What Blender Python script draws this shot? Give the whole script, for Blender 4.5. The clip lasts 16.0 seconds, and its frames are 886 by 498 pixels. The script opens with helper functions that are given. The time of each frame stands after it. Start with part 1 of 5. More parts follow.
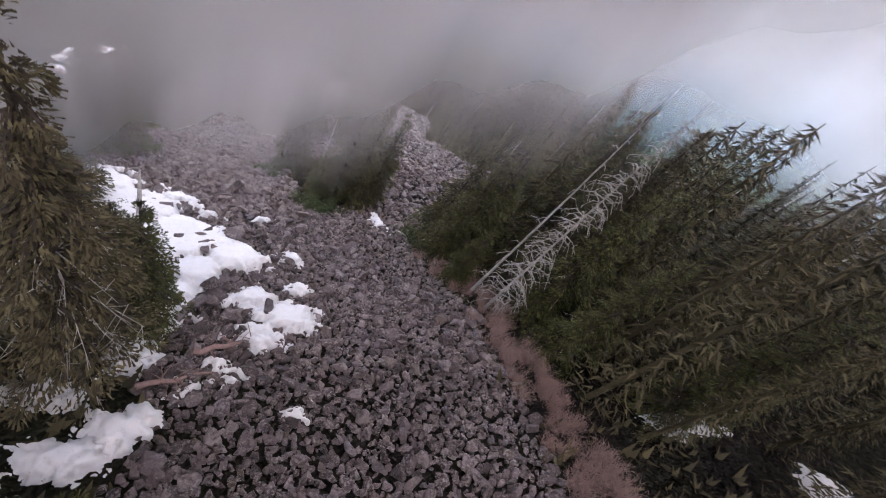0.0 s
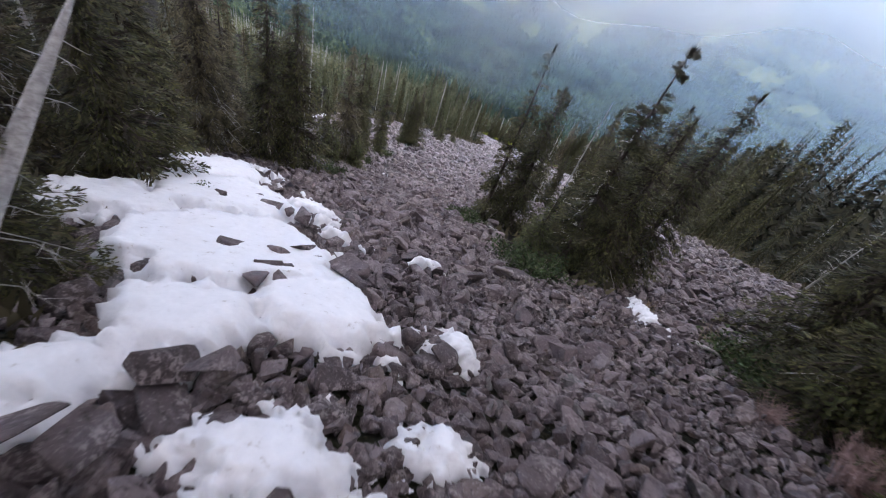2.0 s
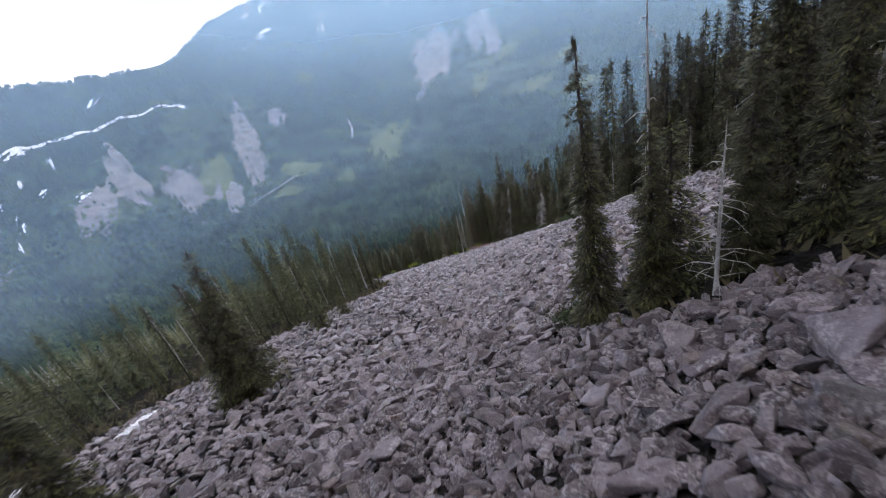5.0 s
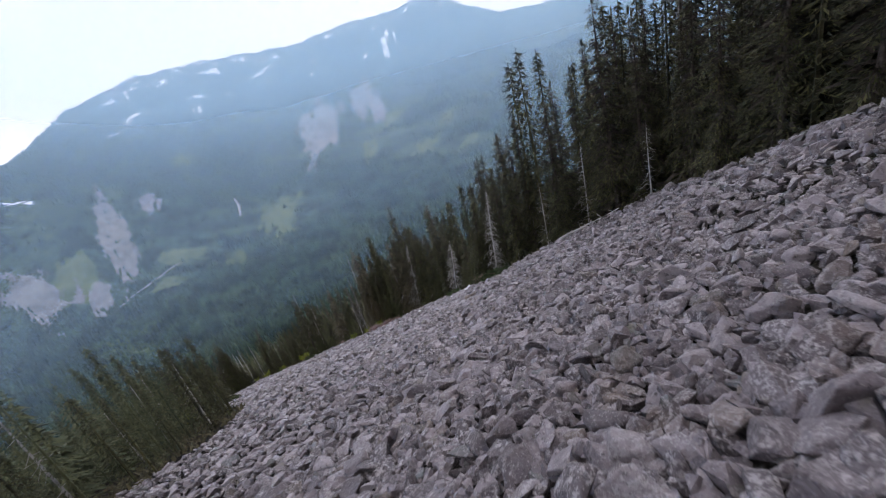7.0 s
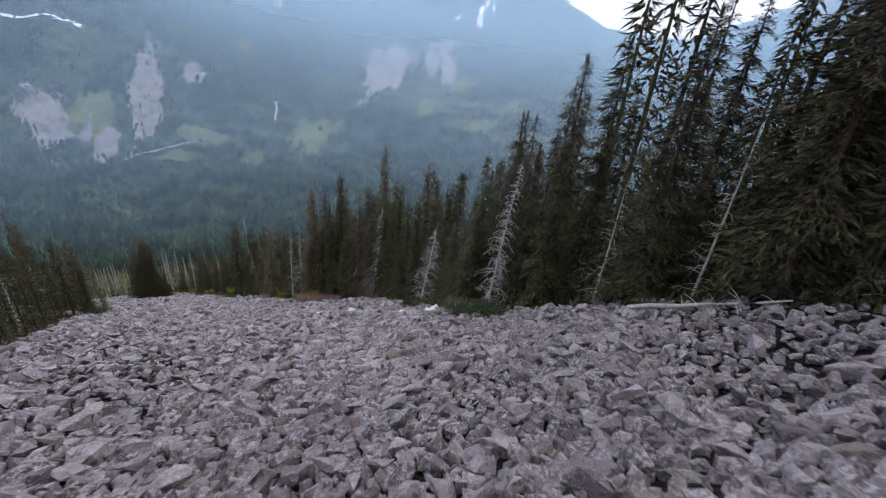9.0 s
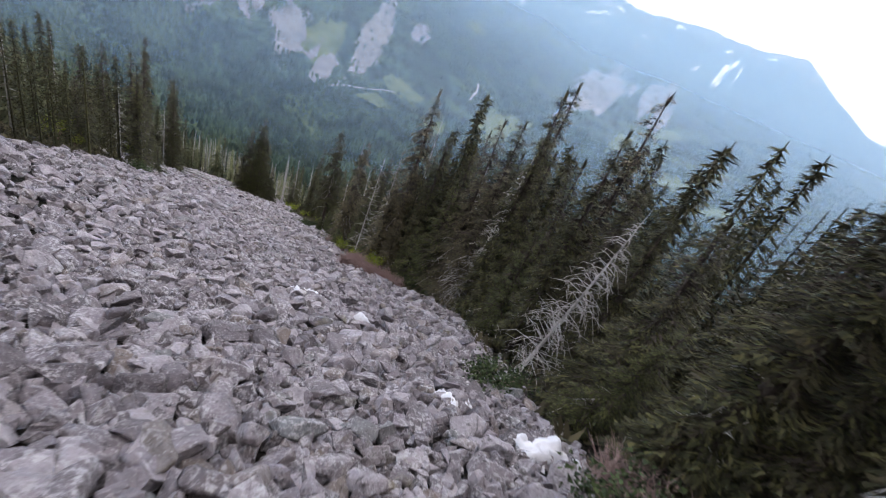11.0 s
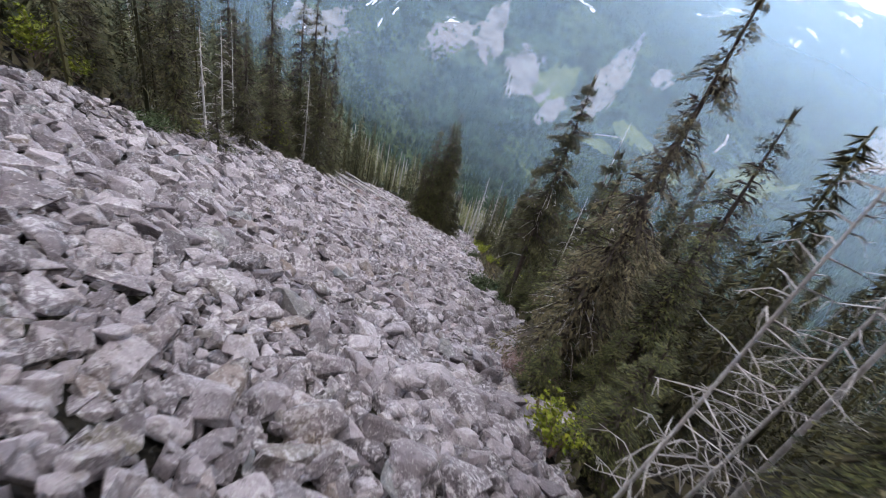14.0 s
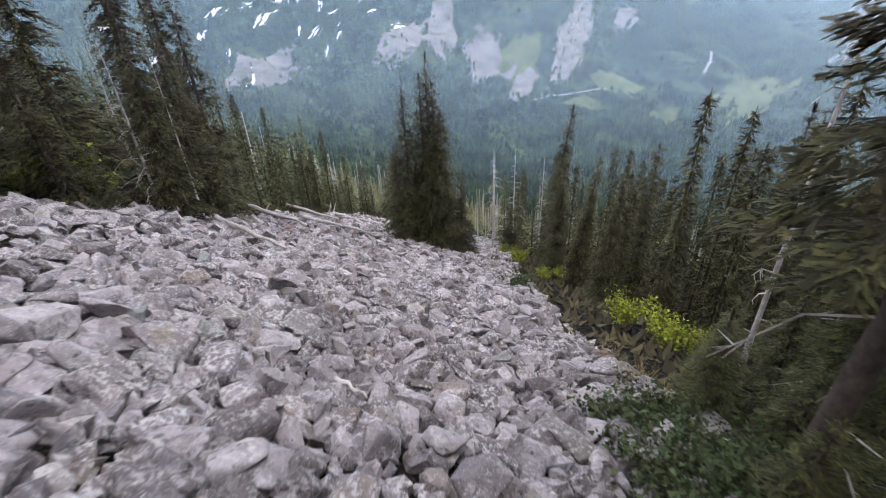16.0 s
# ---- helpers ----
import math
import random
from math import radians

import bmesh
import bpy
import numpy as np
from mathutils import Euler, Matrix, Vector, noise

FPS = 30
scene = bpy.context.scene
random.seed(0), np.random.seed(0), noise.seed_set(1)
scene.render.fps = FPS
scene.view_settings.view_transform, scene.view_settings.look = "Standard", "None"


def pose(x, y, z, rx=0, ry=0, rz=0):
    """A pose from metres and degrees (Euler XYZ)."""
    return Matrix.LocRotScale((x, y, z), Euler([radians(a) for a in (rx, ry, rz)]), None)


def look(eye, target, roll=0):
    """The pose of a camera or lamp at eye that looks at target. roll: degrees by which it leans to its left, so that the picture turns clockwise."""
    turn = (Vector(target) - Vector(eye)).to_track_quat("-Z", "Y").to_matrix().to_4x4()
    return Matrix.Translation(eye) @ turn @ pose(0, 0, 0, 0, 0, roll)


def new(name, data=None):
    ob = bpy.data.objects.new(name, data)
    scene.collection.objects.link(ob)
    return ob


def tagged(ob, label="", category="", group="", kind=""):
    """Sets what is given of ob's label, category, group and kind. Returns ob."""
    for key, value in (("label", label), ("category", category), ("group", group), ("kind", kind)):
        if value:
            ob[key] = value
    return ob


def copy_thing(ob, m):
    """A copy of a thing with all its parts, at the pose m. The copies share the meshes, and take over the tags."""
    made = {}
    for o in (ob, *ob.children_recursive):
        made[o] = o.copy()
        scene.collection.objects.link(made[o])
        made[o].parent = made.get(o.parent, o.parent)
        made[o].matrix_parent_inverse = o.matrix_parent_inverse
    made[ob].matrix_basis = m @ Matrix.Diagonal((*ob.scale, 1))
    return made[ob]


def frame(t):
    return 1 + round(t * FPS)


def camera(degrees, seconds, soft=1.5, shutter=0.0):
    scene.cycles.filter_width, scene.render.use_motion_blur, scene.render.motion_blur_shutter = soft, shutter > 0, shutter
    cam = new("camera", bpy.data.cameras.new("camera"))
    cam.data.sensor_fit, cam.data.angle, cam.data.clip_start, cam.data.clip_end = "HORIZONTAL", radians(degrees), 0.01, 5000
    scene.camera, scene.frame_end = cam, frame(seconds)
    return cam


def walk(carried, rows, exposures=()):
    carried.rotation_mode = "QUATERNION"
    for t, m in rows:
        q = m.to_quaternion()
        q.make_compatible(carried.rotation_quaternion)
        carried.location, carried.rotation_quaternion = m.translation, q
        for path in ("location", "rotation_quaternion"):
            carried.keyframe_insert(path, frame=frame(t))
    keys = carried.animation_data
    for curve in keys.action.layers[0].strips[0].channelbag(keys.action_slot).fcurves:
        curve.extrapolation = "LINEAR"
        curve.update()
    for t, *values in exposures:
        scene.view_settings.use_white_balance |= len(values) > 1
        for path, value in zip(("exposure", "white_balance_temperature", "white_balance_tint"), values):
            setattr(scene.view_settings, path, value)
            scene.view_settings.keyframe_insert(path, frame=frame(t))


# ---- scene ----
cam = camera(86.4, 16.0, soft=1.1, shutter=0.14)
PATH = [
    (0.0, pose(0.00, 0.00, 0.00, 37.33, -26.43, -7.62)),
    (0.5, pose(1.42, 1.28, -2.05, 32.21, -23.88, 3.93)),
    (1.0, pose(2.46, 3.07, -5.16, 32.69, -20.09, 11.06)),
    (1.5, pose(3.11, 5.53, -9.05, 36.74, -16.83, 15.35)),
    (2.0, pose(3.02, 8.92, -13.34, 42.05, -13.91, 16.82)),
    (2.5, pose(2.55, 13.31, -17.49, 45.58, -10.39, 16.51)),
    (3.0, pose(1.66, 18.64, -21.42, 49.03, -6.36, 14.18)),
    (3.5, pose(0.70, 24.49, -25.28, 53.32, -1.03, 6.65)),
    (4.0, pose(0.03, 30.64, -28.98, 56.82, 4.92, -2.73)),
    (4.5, pose(-0.03, 36.76, -32.62, 57.83, 9.91, -9.46)),
    (5.0, pose(0.78, 43.13, -36.21, 58.90, 13.12, -15.94)),
    (7.5, pose(11.13, 67.10, -49.16, 63.94, 12.62, -31.33)),
    (8.0, pose(14.25, 71.84, -51.54, 63.91, 6.65, -28.12)),
    (10.5, pose(24.72, 97.80, -66.97, 58.50, -16.26, -0.38)),
    (11.0, pose(25.65, 102.96, -70.22, 57.69, -18.43, 8.64)),
    (11.5, pose(25.72, 108.27, -73.41, 57.49, -19.75, 16.50)),
    (12.0, pose(25.11, 113.61, -76.51, 57.61, -19.50, 22.19)),
    (12.5, pose(23.87, 118.87, -79.45, 57.39, -18.54, 27.02)),
    (13.0, pose(22.25, 123.98, -82.37, 56.48, -16.86, 30.72)),
    (13.5, pose(20.28, 128.95, -85.36, 56.37, -14.80, 33.38)),
    (14.0, pose(17.96, 133.88, -88.15, 56.44, -12.79, 34.54)),
    (14.5, pose(15.56, 138.76, -91.19, 56.79, -8.68, 33.45)),
    (15.0, pose(13.13, 143.62, -94.13, 57.41, -3.90, 31.06)),
    (15.5, pose(10.68, 148.46, -96.98, 57.89, 0.13, 28.26)),
    (16.0, pose(8.33, 153.17, -99.72, 58.06, 2.61, 26.74)),
]
walk(cam, PATH, exposures=[(0.0, 1.1, 6800, 21), (0.5, 1.34, 6800, 20), (1.2, 1.56, 6700, 19), (1.6, 1.28, 6500, 18), (2.0, 0.86, 6400, 18), (2.5, 0.56, 6300, 17), (3.0, 0.7, 6300, 17), (3.5, 0.82, 6300, 16), (4.0, 0.76, 6300, 16), (5.0, 0.35, 6350, 16), (6.8, 0.13, 6450, 16), (8.0, 0.05, 6450, 17), (10.5, 0.5, 6550, 16), (11.5, 0.57, 6600, 16), (12.5, 0.72, 6650, 16), (13.5, 0.86, 6600, 16), (14.5, 0.85, 6750, 16), (16.0, 0.9, 6800, 15)])
# ---- light: hazy evening sky, low veiled sun over the far ridge ----
world = bpy.data.worlds.new("sky")
scene.world = world
world.use_nodes = True
wn, wl = world.node_tree.nodes, world.node_tree.links
sky = wn.new("ShaderNodeTexSky")
sky.sky_type, sky.sun_disc = "NISHITA", False
sky.sun_elevation, sky.sun_rotation = radians(24), radians(42)
sky.air_density, sky.dust_density = 1.2, 3.0
clouds = wn.new("ShaderNodeTexNoise")
clouds.inputs["Scale"].default_value, clouds.inputs["Detail"].default_value = 2.2, 6.0
cover = wn.new("ShaderNodeMapRange")
cover.inputs["From Min"].default_value, cover.inputs["From Max"].default_value = 0.3, 0.62
cover.inputs["To Min"].default_value, cover.inputs["To Max"].default_value = 0.75, 1.0
wl.new(clouds.outputs["Fac"], cover.inputs["Value"])
cloudy = wn.new("ShaderNodeMix")
cloudy.data_type = "RGBA"
cloudy.inputs["B"].default_value = (17.5, 17.2, 17.6, 1)
wl.new(cover.outputs["Result"], cloudy.inputs["Factor"])
wl.new(sky.outputs["Color"], cloudy.inputs["A"])
wl.new(cloudy.outputs["Result"], wn["Background"].inputs["Color"])
wn["Background"].inputs["Strength"].default_value = 0.1
sun = new("sun", bpy.data.lights.new("sun", "SUN"))
sun.data.energy, sun.data.angle, sun.data.color = 1.3, radians(14), (1.0, 0.93, 0.84)
SUN_AZ, SUN_EL = radians(-42), radians(24)
sun_way = Vector((-math.sin(SUN_AZ) * math.cos(SUN_EL), math.cos(SUN_AZ) * math.cos(SUN_EL), math.sin(SUN_EL)))
sun.matrix_world = look(sun_way * 500, (0, 0, 0))

# ---- materials ----
def material(name, rough=0.9, spec=0.3):
    m = bpy.data.materials.new(name)
    m.use_nodes = True
    n, l = m.node_tree.nodes, m.node_tree.links
    b = n["Principled BSDF"]
    b.inputs["Roughness"].default_value = rough
    b.inputs["Specular IOR Level"].default_value = spec
    return m, n, l, b


def noise_node(n, l, scale, detail=4.0, rough=0.55, coords="Object"):
    tc = n.new("ShaderNodeTexCoord")
    t = n.new("ShaderNodeTexNoise")
    t.inputs["Scale"].default_value, t.inputs["Detail"].default_value, t.inputs["Roughness"].default_value = scale, detail, rough
    l.new(tc.outputs[coords], t.inputs["Vector"])
    return t


def ramp(n, l, source, stops):
    r = n.new("ShaderNodeValToRGB")
    while len(r.color_ramp.elements) < len(stops):
        r.color_ramp.elements.new(0.5)
    for e, (p, c) in zip(r.color_ramp.elements, stops):
        e.position, e.color = p, (*c, 1) if len(c) == 3 else c
    l.new(source, r.inputs["Fac"])
    return r.outputs["Color"]


def blend(n, l, fac, a, b, mode="MIX"):
    x = n.new("ShaderNodeMix")
    x.data_type, x.blend_type = "RGBA", mode
    for value, key in ((fac, "Factor"), (a, "A"), (b, "B")):
        if isinstance(value, (int, float)):
            x.inputs[key].default_value = value
        elif isinstance(value, tuple):
            x.inputs[key].default_value = (*value, 1)
        else:
            l.new(value, x.inputs[key])
    return x.outputs["Result"]


def bump(n, l, b, source, strength, distance):
    u = n.new("ShaderNodeBump")
    u.inputs["Strength"].default_value, u.inputs["Distance"].default_value = strength, distance
    l.new(source, u.inputs["Height"])
    l.new(u.outputs["Normal"], b.inputs["Normal"])


def bw(v):
    return (v, v, v)


def rock_material(name, per_island):
    m, n, l, b = material(name, 0.82, 0.35)
    if per_island:
        rnd = n.new("ShaderNodeNewGeometry").outputs["Random Per Island"]
    else:
        rnd = n.new("ShaderNodeObjectInfo").outputs["Random"]
    tone = ramp(n, l, rnd, [(0.0, (0.105, 0.09, 0.096)), (0.25, (0.165, 0.143, 0.153)), (0.6, (0.265, 0.233, 0.248)),
                            (0.82, (0.38, 0.342, 0.36)), (0.9, (0.34, 0.302, 0.312)), (0.95, (0.2, 0.16, 0.14)), (1.0, (0.19, 0.2, 0.205))])
    grain = noise_node(n, l, 3.2, 7.0, 0.65, "Object")
    col = blend(n, l, ramp(n, l, grain.outputs["Fac"], [(0.33, bw(0.5)), (0.6, bw(0.0))]), tone, (0.085, 0.073, 0.078))
    # crusts of pale and of black lichen, thick on some blocks and thin on others
    spread = noise_node(n, l, 1.1, 3.0, 0.5, "Object")
    crust = noise_node(n, l, 10.0, 7.0, 0.72, "Object")
    pale = blend(n, l, ramp(n, l, crust.outputs["Fac"], [(0.5, bw(0.0)), (0.57, bw(0.85))]), (0.0, 0.0, 0.0), ramp(n, l, spread.outputs["Fac"], [(0.42, bw(0.1)), (0.58, bw(1.0))]))
    col = blend(n, l, pale, col, (0.5, 0.475, 0.48))
    black = noise_node(n, l, 7.7, 6.0, 0.7, "Object")
    col = blend(n, l, ramp(n, l, black.outputs["Fac"], [(0.35, bw(0.75)), (0.43, bw(0.0))]), col, (0.05, 0.044, 0.044))
    speck = noise_node(n, l, 27.0, 3.0, 0.6, "Object")
    col = blend(n, l, ramp(n, l, speck.outputs["Fac"], [(0.6, bw(0.0)), (0.66, bw(0.5))]), col, (0.56, 0.54, 0.53))
    moss = noise_node(n, l, 0.9, 5.0, 0.65, "Object")
    col = blend(n, l, ramp(n, l, moss.outputs["Fac"], [(0.62, bw(0.0)), (0.7, bw(0.5))]), col, (0.17, 0.15, 0.085))
    rust = noise_node(n, l, 0.55, 4.0, 0.6, "Object")
    col = blend(n, l, ramp(n, l, rust.outputs["Fac"], [(0.6, bw(0.0)), (0.74, bw(0.5))]), col, (0.13, 0.088, 0.06))
    # the blocks turn darker and browner towards the upper slope
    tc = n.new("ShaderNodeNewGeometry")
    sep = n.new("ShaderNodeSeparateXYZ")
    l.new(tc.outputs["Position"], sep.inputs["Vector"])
    upslope = n.new("ShaderNodeMapRange")
    upslope.inputs["From Min"].default_value, upslope.inputs["From Max"].default_value = 35.0, 112.0
    upslope.inputs["To Min"].default_value, upslope.inputs["To Max"].default_value = 0.85, 0.0
    l.new(sep.outputs["Y"], upslope.inputs["Value"])
    col = blend(n, l, upslope.outputs["Result"], col, (0.5, 0.435, 0.43), "MULTIPLY")
    l.new(col, b.inputs["Base Color"])
    layers = n.new("ShaderNodeMapping")
    layers.inputs["Scale"].default_value, layers.inputs["Rotation"].default_value = (2.0, 2.0, 11.0), (radians(-30), 0.2, 0.3)
    l.new(n.new("ShaderNodeTexCoord").outputs["Object"], layers.inputs["Vector"])
    split = n.new("ShaderNodeTexNoise")
    split.inputs["Scale"].default_value, split.inputs["Detail"].default_value = 1.0, 4.0
    l.new(layers.outputs["Vector"], split.inputs["Vector"])
    relief = blend(n, l, 0.4, grain.outputs["Fac"], blend(n, l, 0.5, crust.outputs["Fac"], split.outputs["Fac"]))
    bump(n, l, b, relief, 1.0, 0.2)
    return m


def ground_material():
    m, n, l, b = material("slope_ground", 0.95, 0.1)
    fine = noise_node(n, l, 1.7, 8.0, 0.7)
    wide = noise_node(n, l, 0.06, 5.0, 0.6)
    soil = ramp(n, l, fine.outputs["Fac"], [(0.3, (0.016, 0.014, 0.013)), (0.6, (0.036, 0.031, 0.029)), (0.8, (0.07, 0.062, 0.06))])
    moss = ramp(n, l, fine.outputs["Fac"], [(0.35, (0.018, 0.022, 0.012)), (0.7, (0.05, 0.06, 0.026))])
    col = blend(n, l, ramp(n, l, wide.outputs["Fac"], [(0.5, bw(0.0)), (0.68, bw(0.5))]), soil, moss)
    # mountain forest beyond the near slope
    tc = n.new("ShaderNodeTexCoord")
    sep = n.new("ShaderNodeSeparateXYZ")
    l.new(tc.outputs["Object"], sep.inputs["Vector"])
    far = n.new("ShaderNodeMapRange")
    far.inputs["From Min"].default_value, far.inputs["From Max"].default_value = 190.0, 310.0
    l.new(sep.outputs["Y"], far.inputs["Value"])
    canopy = noise_node(n, l, 0.13, 6.0, 0.75)
    stand = noise_node(n, l, 0.0075, 5.0, 0.6)
    trees = ramp(n, l, canopy.outputs["Fac"], [(0.36, (0.012, 0.024, 0.016)), (0.5, (0.04, 0.068, 0.042)), (0.64, (0.085, 0.125, 0.07))])
    light = ramp(n, l, canopy.outputs["Fac"], [(0.36, (0.03, 0.055, 0.026)), (0.64, (0.14, 0.18, 0.075))])
    wood = blend(n, l, ramp(n, l, stand.outputs["Fac"], [(0.5, bw(0.0)), (0.58, bw(0.85))]), trees, light)
    clump = noise_node(n, l, 0.022, 5.0, 0.65)
    wood = blend(n, l, ramp(n, l, clump.outputs["Fac"], [(0.42, bw(0.7)), (0.56, bw(0.0))]), wood, (0.016, 0.028, 0.02))
    # bare rock and old snow high up
    high = n.new("ShaderNodeMapRange")
    high.inputs["From Min"].default_value, high.inputs["From Max"].default_value = -65.0, 15.0
    l.new(sep.outputs["Z"], high.inputs["Value"])
    crag = noise_node(n, l, 0.02, 7.0, 0.68)
    add = n.new("ShaderNodeMath")
    add.operation = "MULTIPLY"
    l.new(high.outputs["Result"], add.inputs[0])
    l.new(ramp(n, l, crag.outputs["Fac"], [(0.5, bw(0.0)), (0.62, bw(0.9))]), add.inputs[1])
    wood = blend(n, l, add.outputs["Value"], wood, (0.2, 0.19, 0.19))
    flake = noise_node(n, l, 0.028, 6.0, 0.7)
    add2 = n.new("ShaderNodeMath")
    add2.operation = "MULTIPLY"
    l.new(high.outputs["Result"], add2.inputs[0])
    l.new(ramp(n, l, flake.outputs["Fac"], [(0.57, bw(0.0)), (0.6, bw(1.0))]), add2.inputs[1])
    wood = blend(n, l, add2.outputs["Value"], wood, (0.85, 0.86, 0.88))
    l.new(blend(n, l, far.outputs["Result"], col, wood), b.inputs["Base Color"])
    bump(n, l, b, canopy.outputs["Fac"], 1.0, 14.0)
    return m


def leafy(name, dark, mid, bright, scale=1.3, brown=0.2):
    m, n, l, b = material(name, 0.75, 0.25)
    rnd = n.new("ShaderNodeNewGeometry").outputs["Random Per Island"]
    info = n.new("ShaderNodeObjectInfo").outputs["Random"]
    col = ramp(n, l, rnd, [(0.0, dark), (0.55, mid), (1.0, bright)])
    big = noise_node(n, l, scale, 4.0, 0.6)
    col = blend(n, l, ramp(n, l, big.outputs["Fac"], [(0.5, bw(0.0)), (0.72, bw(brown * 2.2))]), col, (0.075, 0.057, 0.036))
    col = blend(n, l, ramp(n, l, info, [(0.0, bw(0.0)), (1.0, bw(0.45))]), col, tuple(0.6 * v for v in mid))
    l.new(col, b.inputs["Base Color"])
    return m


def far_wood():
    m, n, l, b = material("far_needles", 0.85, 0.15)
    rnd = n.new("ShaderNodeNewGeometry").outputs["Random Per Island"]
    dark = ramp(n, l, rnd, [(0.0, (0.022, 0.042, 0.028)), (0.6, (0.042, 0.072, 0.044)), (1.0, (0.068, 0.102, 0.058))])
    pale = ramp(n, l, rnd, [(0.0, (0.045, 0.07, 0.036)), (0.6, (0.075, 0.105, 0.052)), (1.0, (0.11, 0.14, 0.066))])
    stand = noise_node(n, l, 0.0085, 5.0, 0.62)
    col = blend(n, l, ramp(n, l, stand.outputs["Fac"], [(0.5, bw(0.0)), (0.6, bw(0.9))]), dark, pale)
    clump = noise_node(n, l, 0.03, 4.0, 0.6)
    col = blend(n, l, ramp(n, l, clump.outputs["Fac"], [(0.4, bw(0.75)), (0.58, bw(0.0))]), col, (0.014, 0.026, 0.019))
    l.new(col, b.inputs["Base Color"])
    return m


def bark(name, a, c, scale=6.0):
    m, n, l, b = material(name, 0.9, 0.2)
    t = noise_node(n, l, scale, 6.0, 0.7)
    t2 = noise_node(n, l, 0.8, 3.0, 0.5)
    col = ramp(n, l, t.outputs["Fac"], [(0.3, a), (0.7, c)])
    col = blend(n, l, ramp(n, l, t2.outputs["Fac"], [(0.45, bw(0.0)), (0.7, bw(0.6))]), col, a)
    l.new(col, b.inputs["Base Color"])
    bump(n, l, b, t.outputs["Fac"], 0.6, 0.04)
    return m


def snow_material():
    m, n, l, b = material("old_snow", 0.6, 0.3)
    t = noise_node(n, l, 5.0, 6.0, 0.7)
    t2 = noise_node(n, l, 0.7, 4.0, 0.6)
    col = ramp(n, l, t.outputs["Fac"], [(0.3, (0.42, 0.38, 0.36)), (0.38, (0.7, 0.7, 0.73)), (0.8, (0.8, 0.8, 0.83))])
    col = blend(n, l, ramp(n, l, t2.outputs["Fac"], [(0.5, bw(0.0)), (0.75, bw(0.3))]), col, (0.66, 0.62, 0.6))
    l.new(col, b.inputs["Base Color"])
    bump(n, l, b, t.outputs["Fac"], 0.4, 0.06)
    return m


def patch_material(name, a, c, scale):
    m, n, l, b = material(name, 0.95, 0.1)
    t = noise_node(n, l, scale, 6.0, 0.7)
    l.new(ramp(n, l, t.outputs["Fac"], [(0.3, a), (0.7, c)]), b.inputs["Base Color"])
    return m


# see-through tinted surface: the veil of the air is put into its colour
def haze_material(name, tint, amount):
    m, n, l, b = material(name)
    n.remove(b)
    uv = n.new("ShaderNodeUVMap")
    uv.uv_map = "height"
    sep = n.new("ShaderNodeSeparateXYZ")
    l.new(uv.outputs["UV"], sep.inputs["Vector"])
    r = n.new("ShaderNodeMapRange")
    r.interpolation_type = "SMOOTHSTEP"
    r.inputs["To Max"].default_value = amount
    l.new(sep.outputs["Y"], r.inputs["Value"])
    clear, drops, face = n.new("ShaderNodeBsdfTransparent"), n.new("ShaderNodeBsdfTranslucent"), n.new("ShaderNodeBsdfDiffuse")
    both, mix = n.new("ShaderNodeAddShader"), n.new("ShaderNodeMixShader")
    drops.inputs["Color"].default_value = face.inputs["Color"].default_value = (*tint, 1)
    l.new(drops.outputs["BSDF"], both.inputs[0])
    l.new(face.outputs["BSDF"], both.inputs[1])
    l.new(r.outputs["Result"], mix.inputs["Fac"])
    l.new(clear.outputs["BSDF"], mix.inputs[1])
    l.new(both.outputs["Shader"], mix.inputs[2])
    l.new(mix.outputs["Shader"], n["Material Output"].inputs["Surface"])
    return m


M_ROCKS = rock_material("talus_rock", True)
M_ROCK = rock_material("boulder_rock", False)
M_GROUND = ground_material()
M_NEEDLE = leafy("conifer_needles", (0.014, 0.014, 0.008), (0.046, 0.047, 0.02), (0.118, 0.112, 0.04), 1.3, 0.36)
# darker needle copy: the forest's missing self-shadow is put into the colour
M_SHADED_NEEDLE = leafy("shaded_needles", (0.01, 0.011, 0.007), (0.022, 0.023, 0.012), (0.04, 0.038, 0.018))
M_NEEDLE_LIGHT = leafy("bright_needles", (0.017, 0.02, 0.008), (0.052, 0.058, 0.02), (0.125, 0.128, 0.04))
M_FAR_NEEDLE = far_wood()
M_SHAGGY = leafy("shaggy_needles", (0.034, 0.028, 0.017), (0.095, 0.082, 0.046), (0.17, 0.15, 0.08), 1.6, 0.35)
M_LOWER = leafy("lower_needles", (0.06, 0.07, 0.034), (0.15, 0.158, 0.075), (0.25, 0.24, 0.125), 0.12, 0.12)
M_MIDDLE = leafy("slope_needles", (0.035, 0.045, 0.023), (0.088, 0.098, 0.047), (0.14, 0.145, 0.07), 0.3, 0.12)
M_UNDER = leafy("undergrowth_leaves", (0.028, 0.025, 0.015), (0.07, 0.061, 0.033), (0.125, 0.106, 0.055), 0.6, 0.3)
M_LEAF = leafy("spring_leaves", (0.1, 0.13, 0.012), (0.2, 0.24, 0.02), (0.33, 0.36, 0.04), 1.5, 0.02)
M_MAT = leafy("juniper_needles", (0.018, 0.03, 0.014), (0.045, 0.068, 0.026), (0.08, 0.11, 0.04), 1.5, 0.08)
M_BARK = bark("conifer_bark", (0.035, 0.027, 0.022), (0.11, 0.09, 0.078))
M_DEAD = bark("weathered_wood", (0.22, 0.205, 0.195), (0.56, 0.53, 0.51))
M_TWIG = bark("bare_twigs", (0.17, 0.11, 0.1), (0.36, 0.25, 0.235), 3.0)
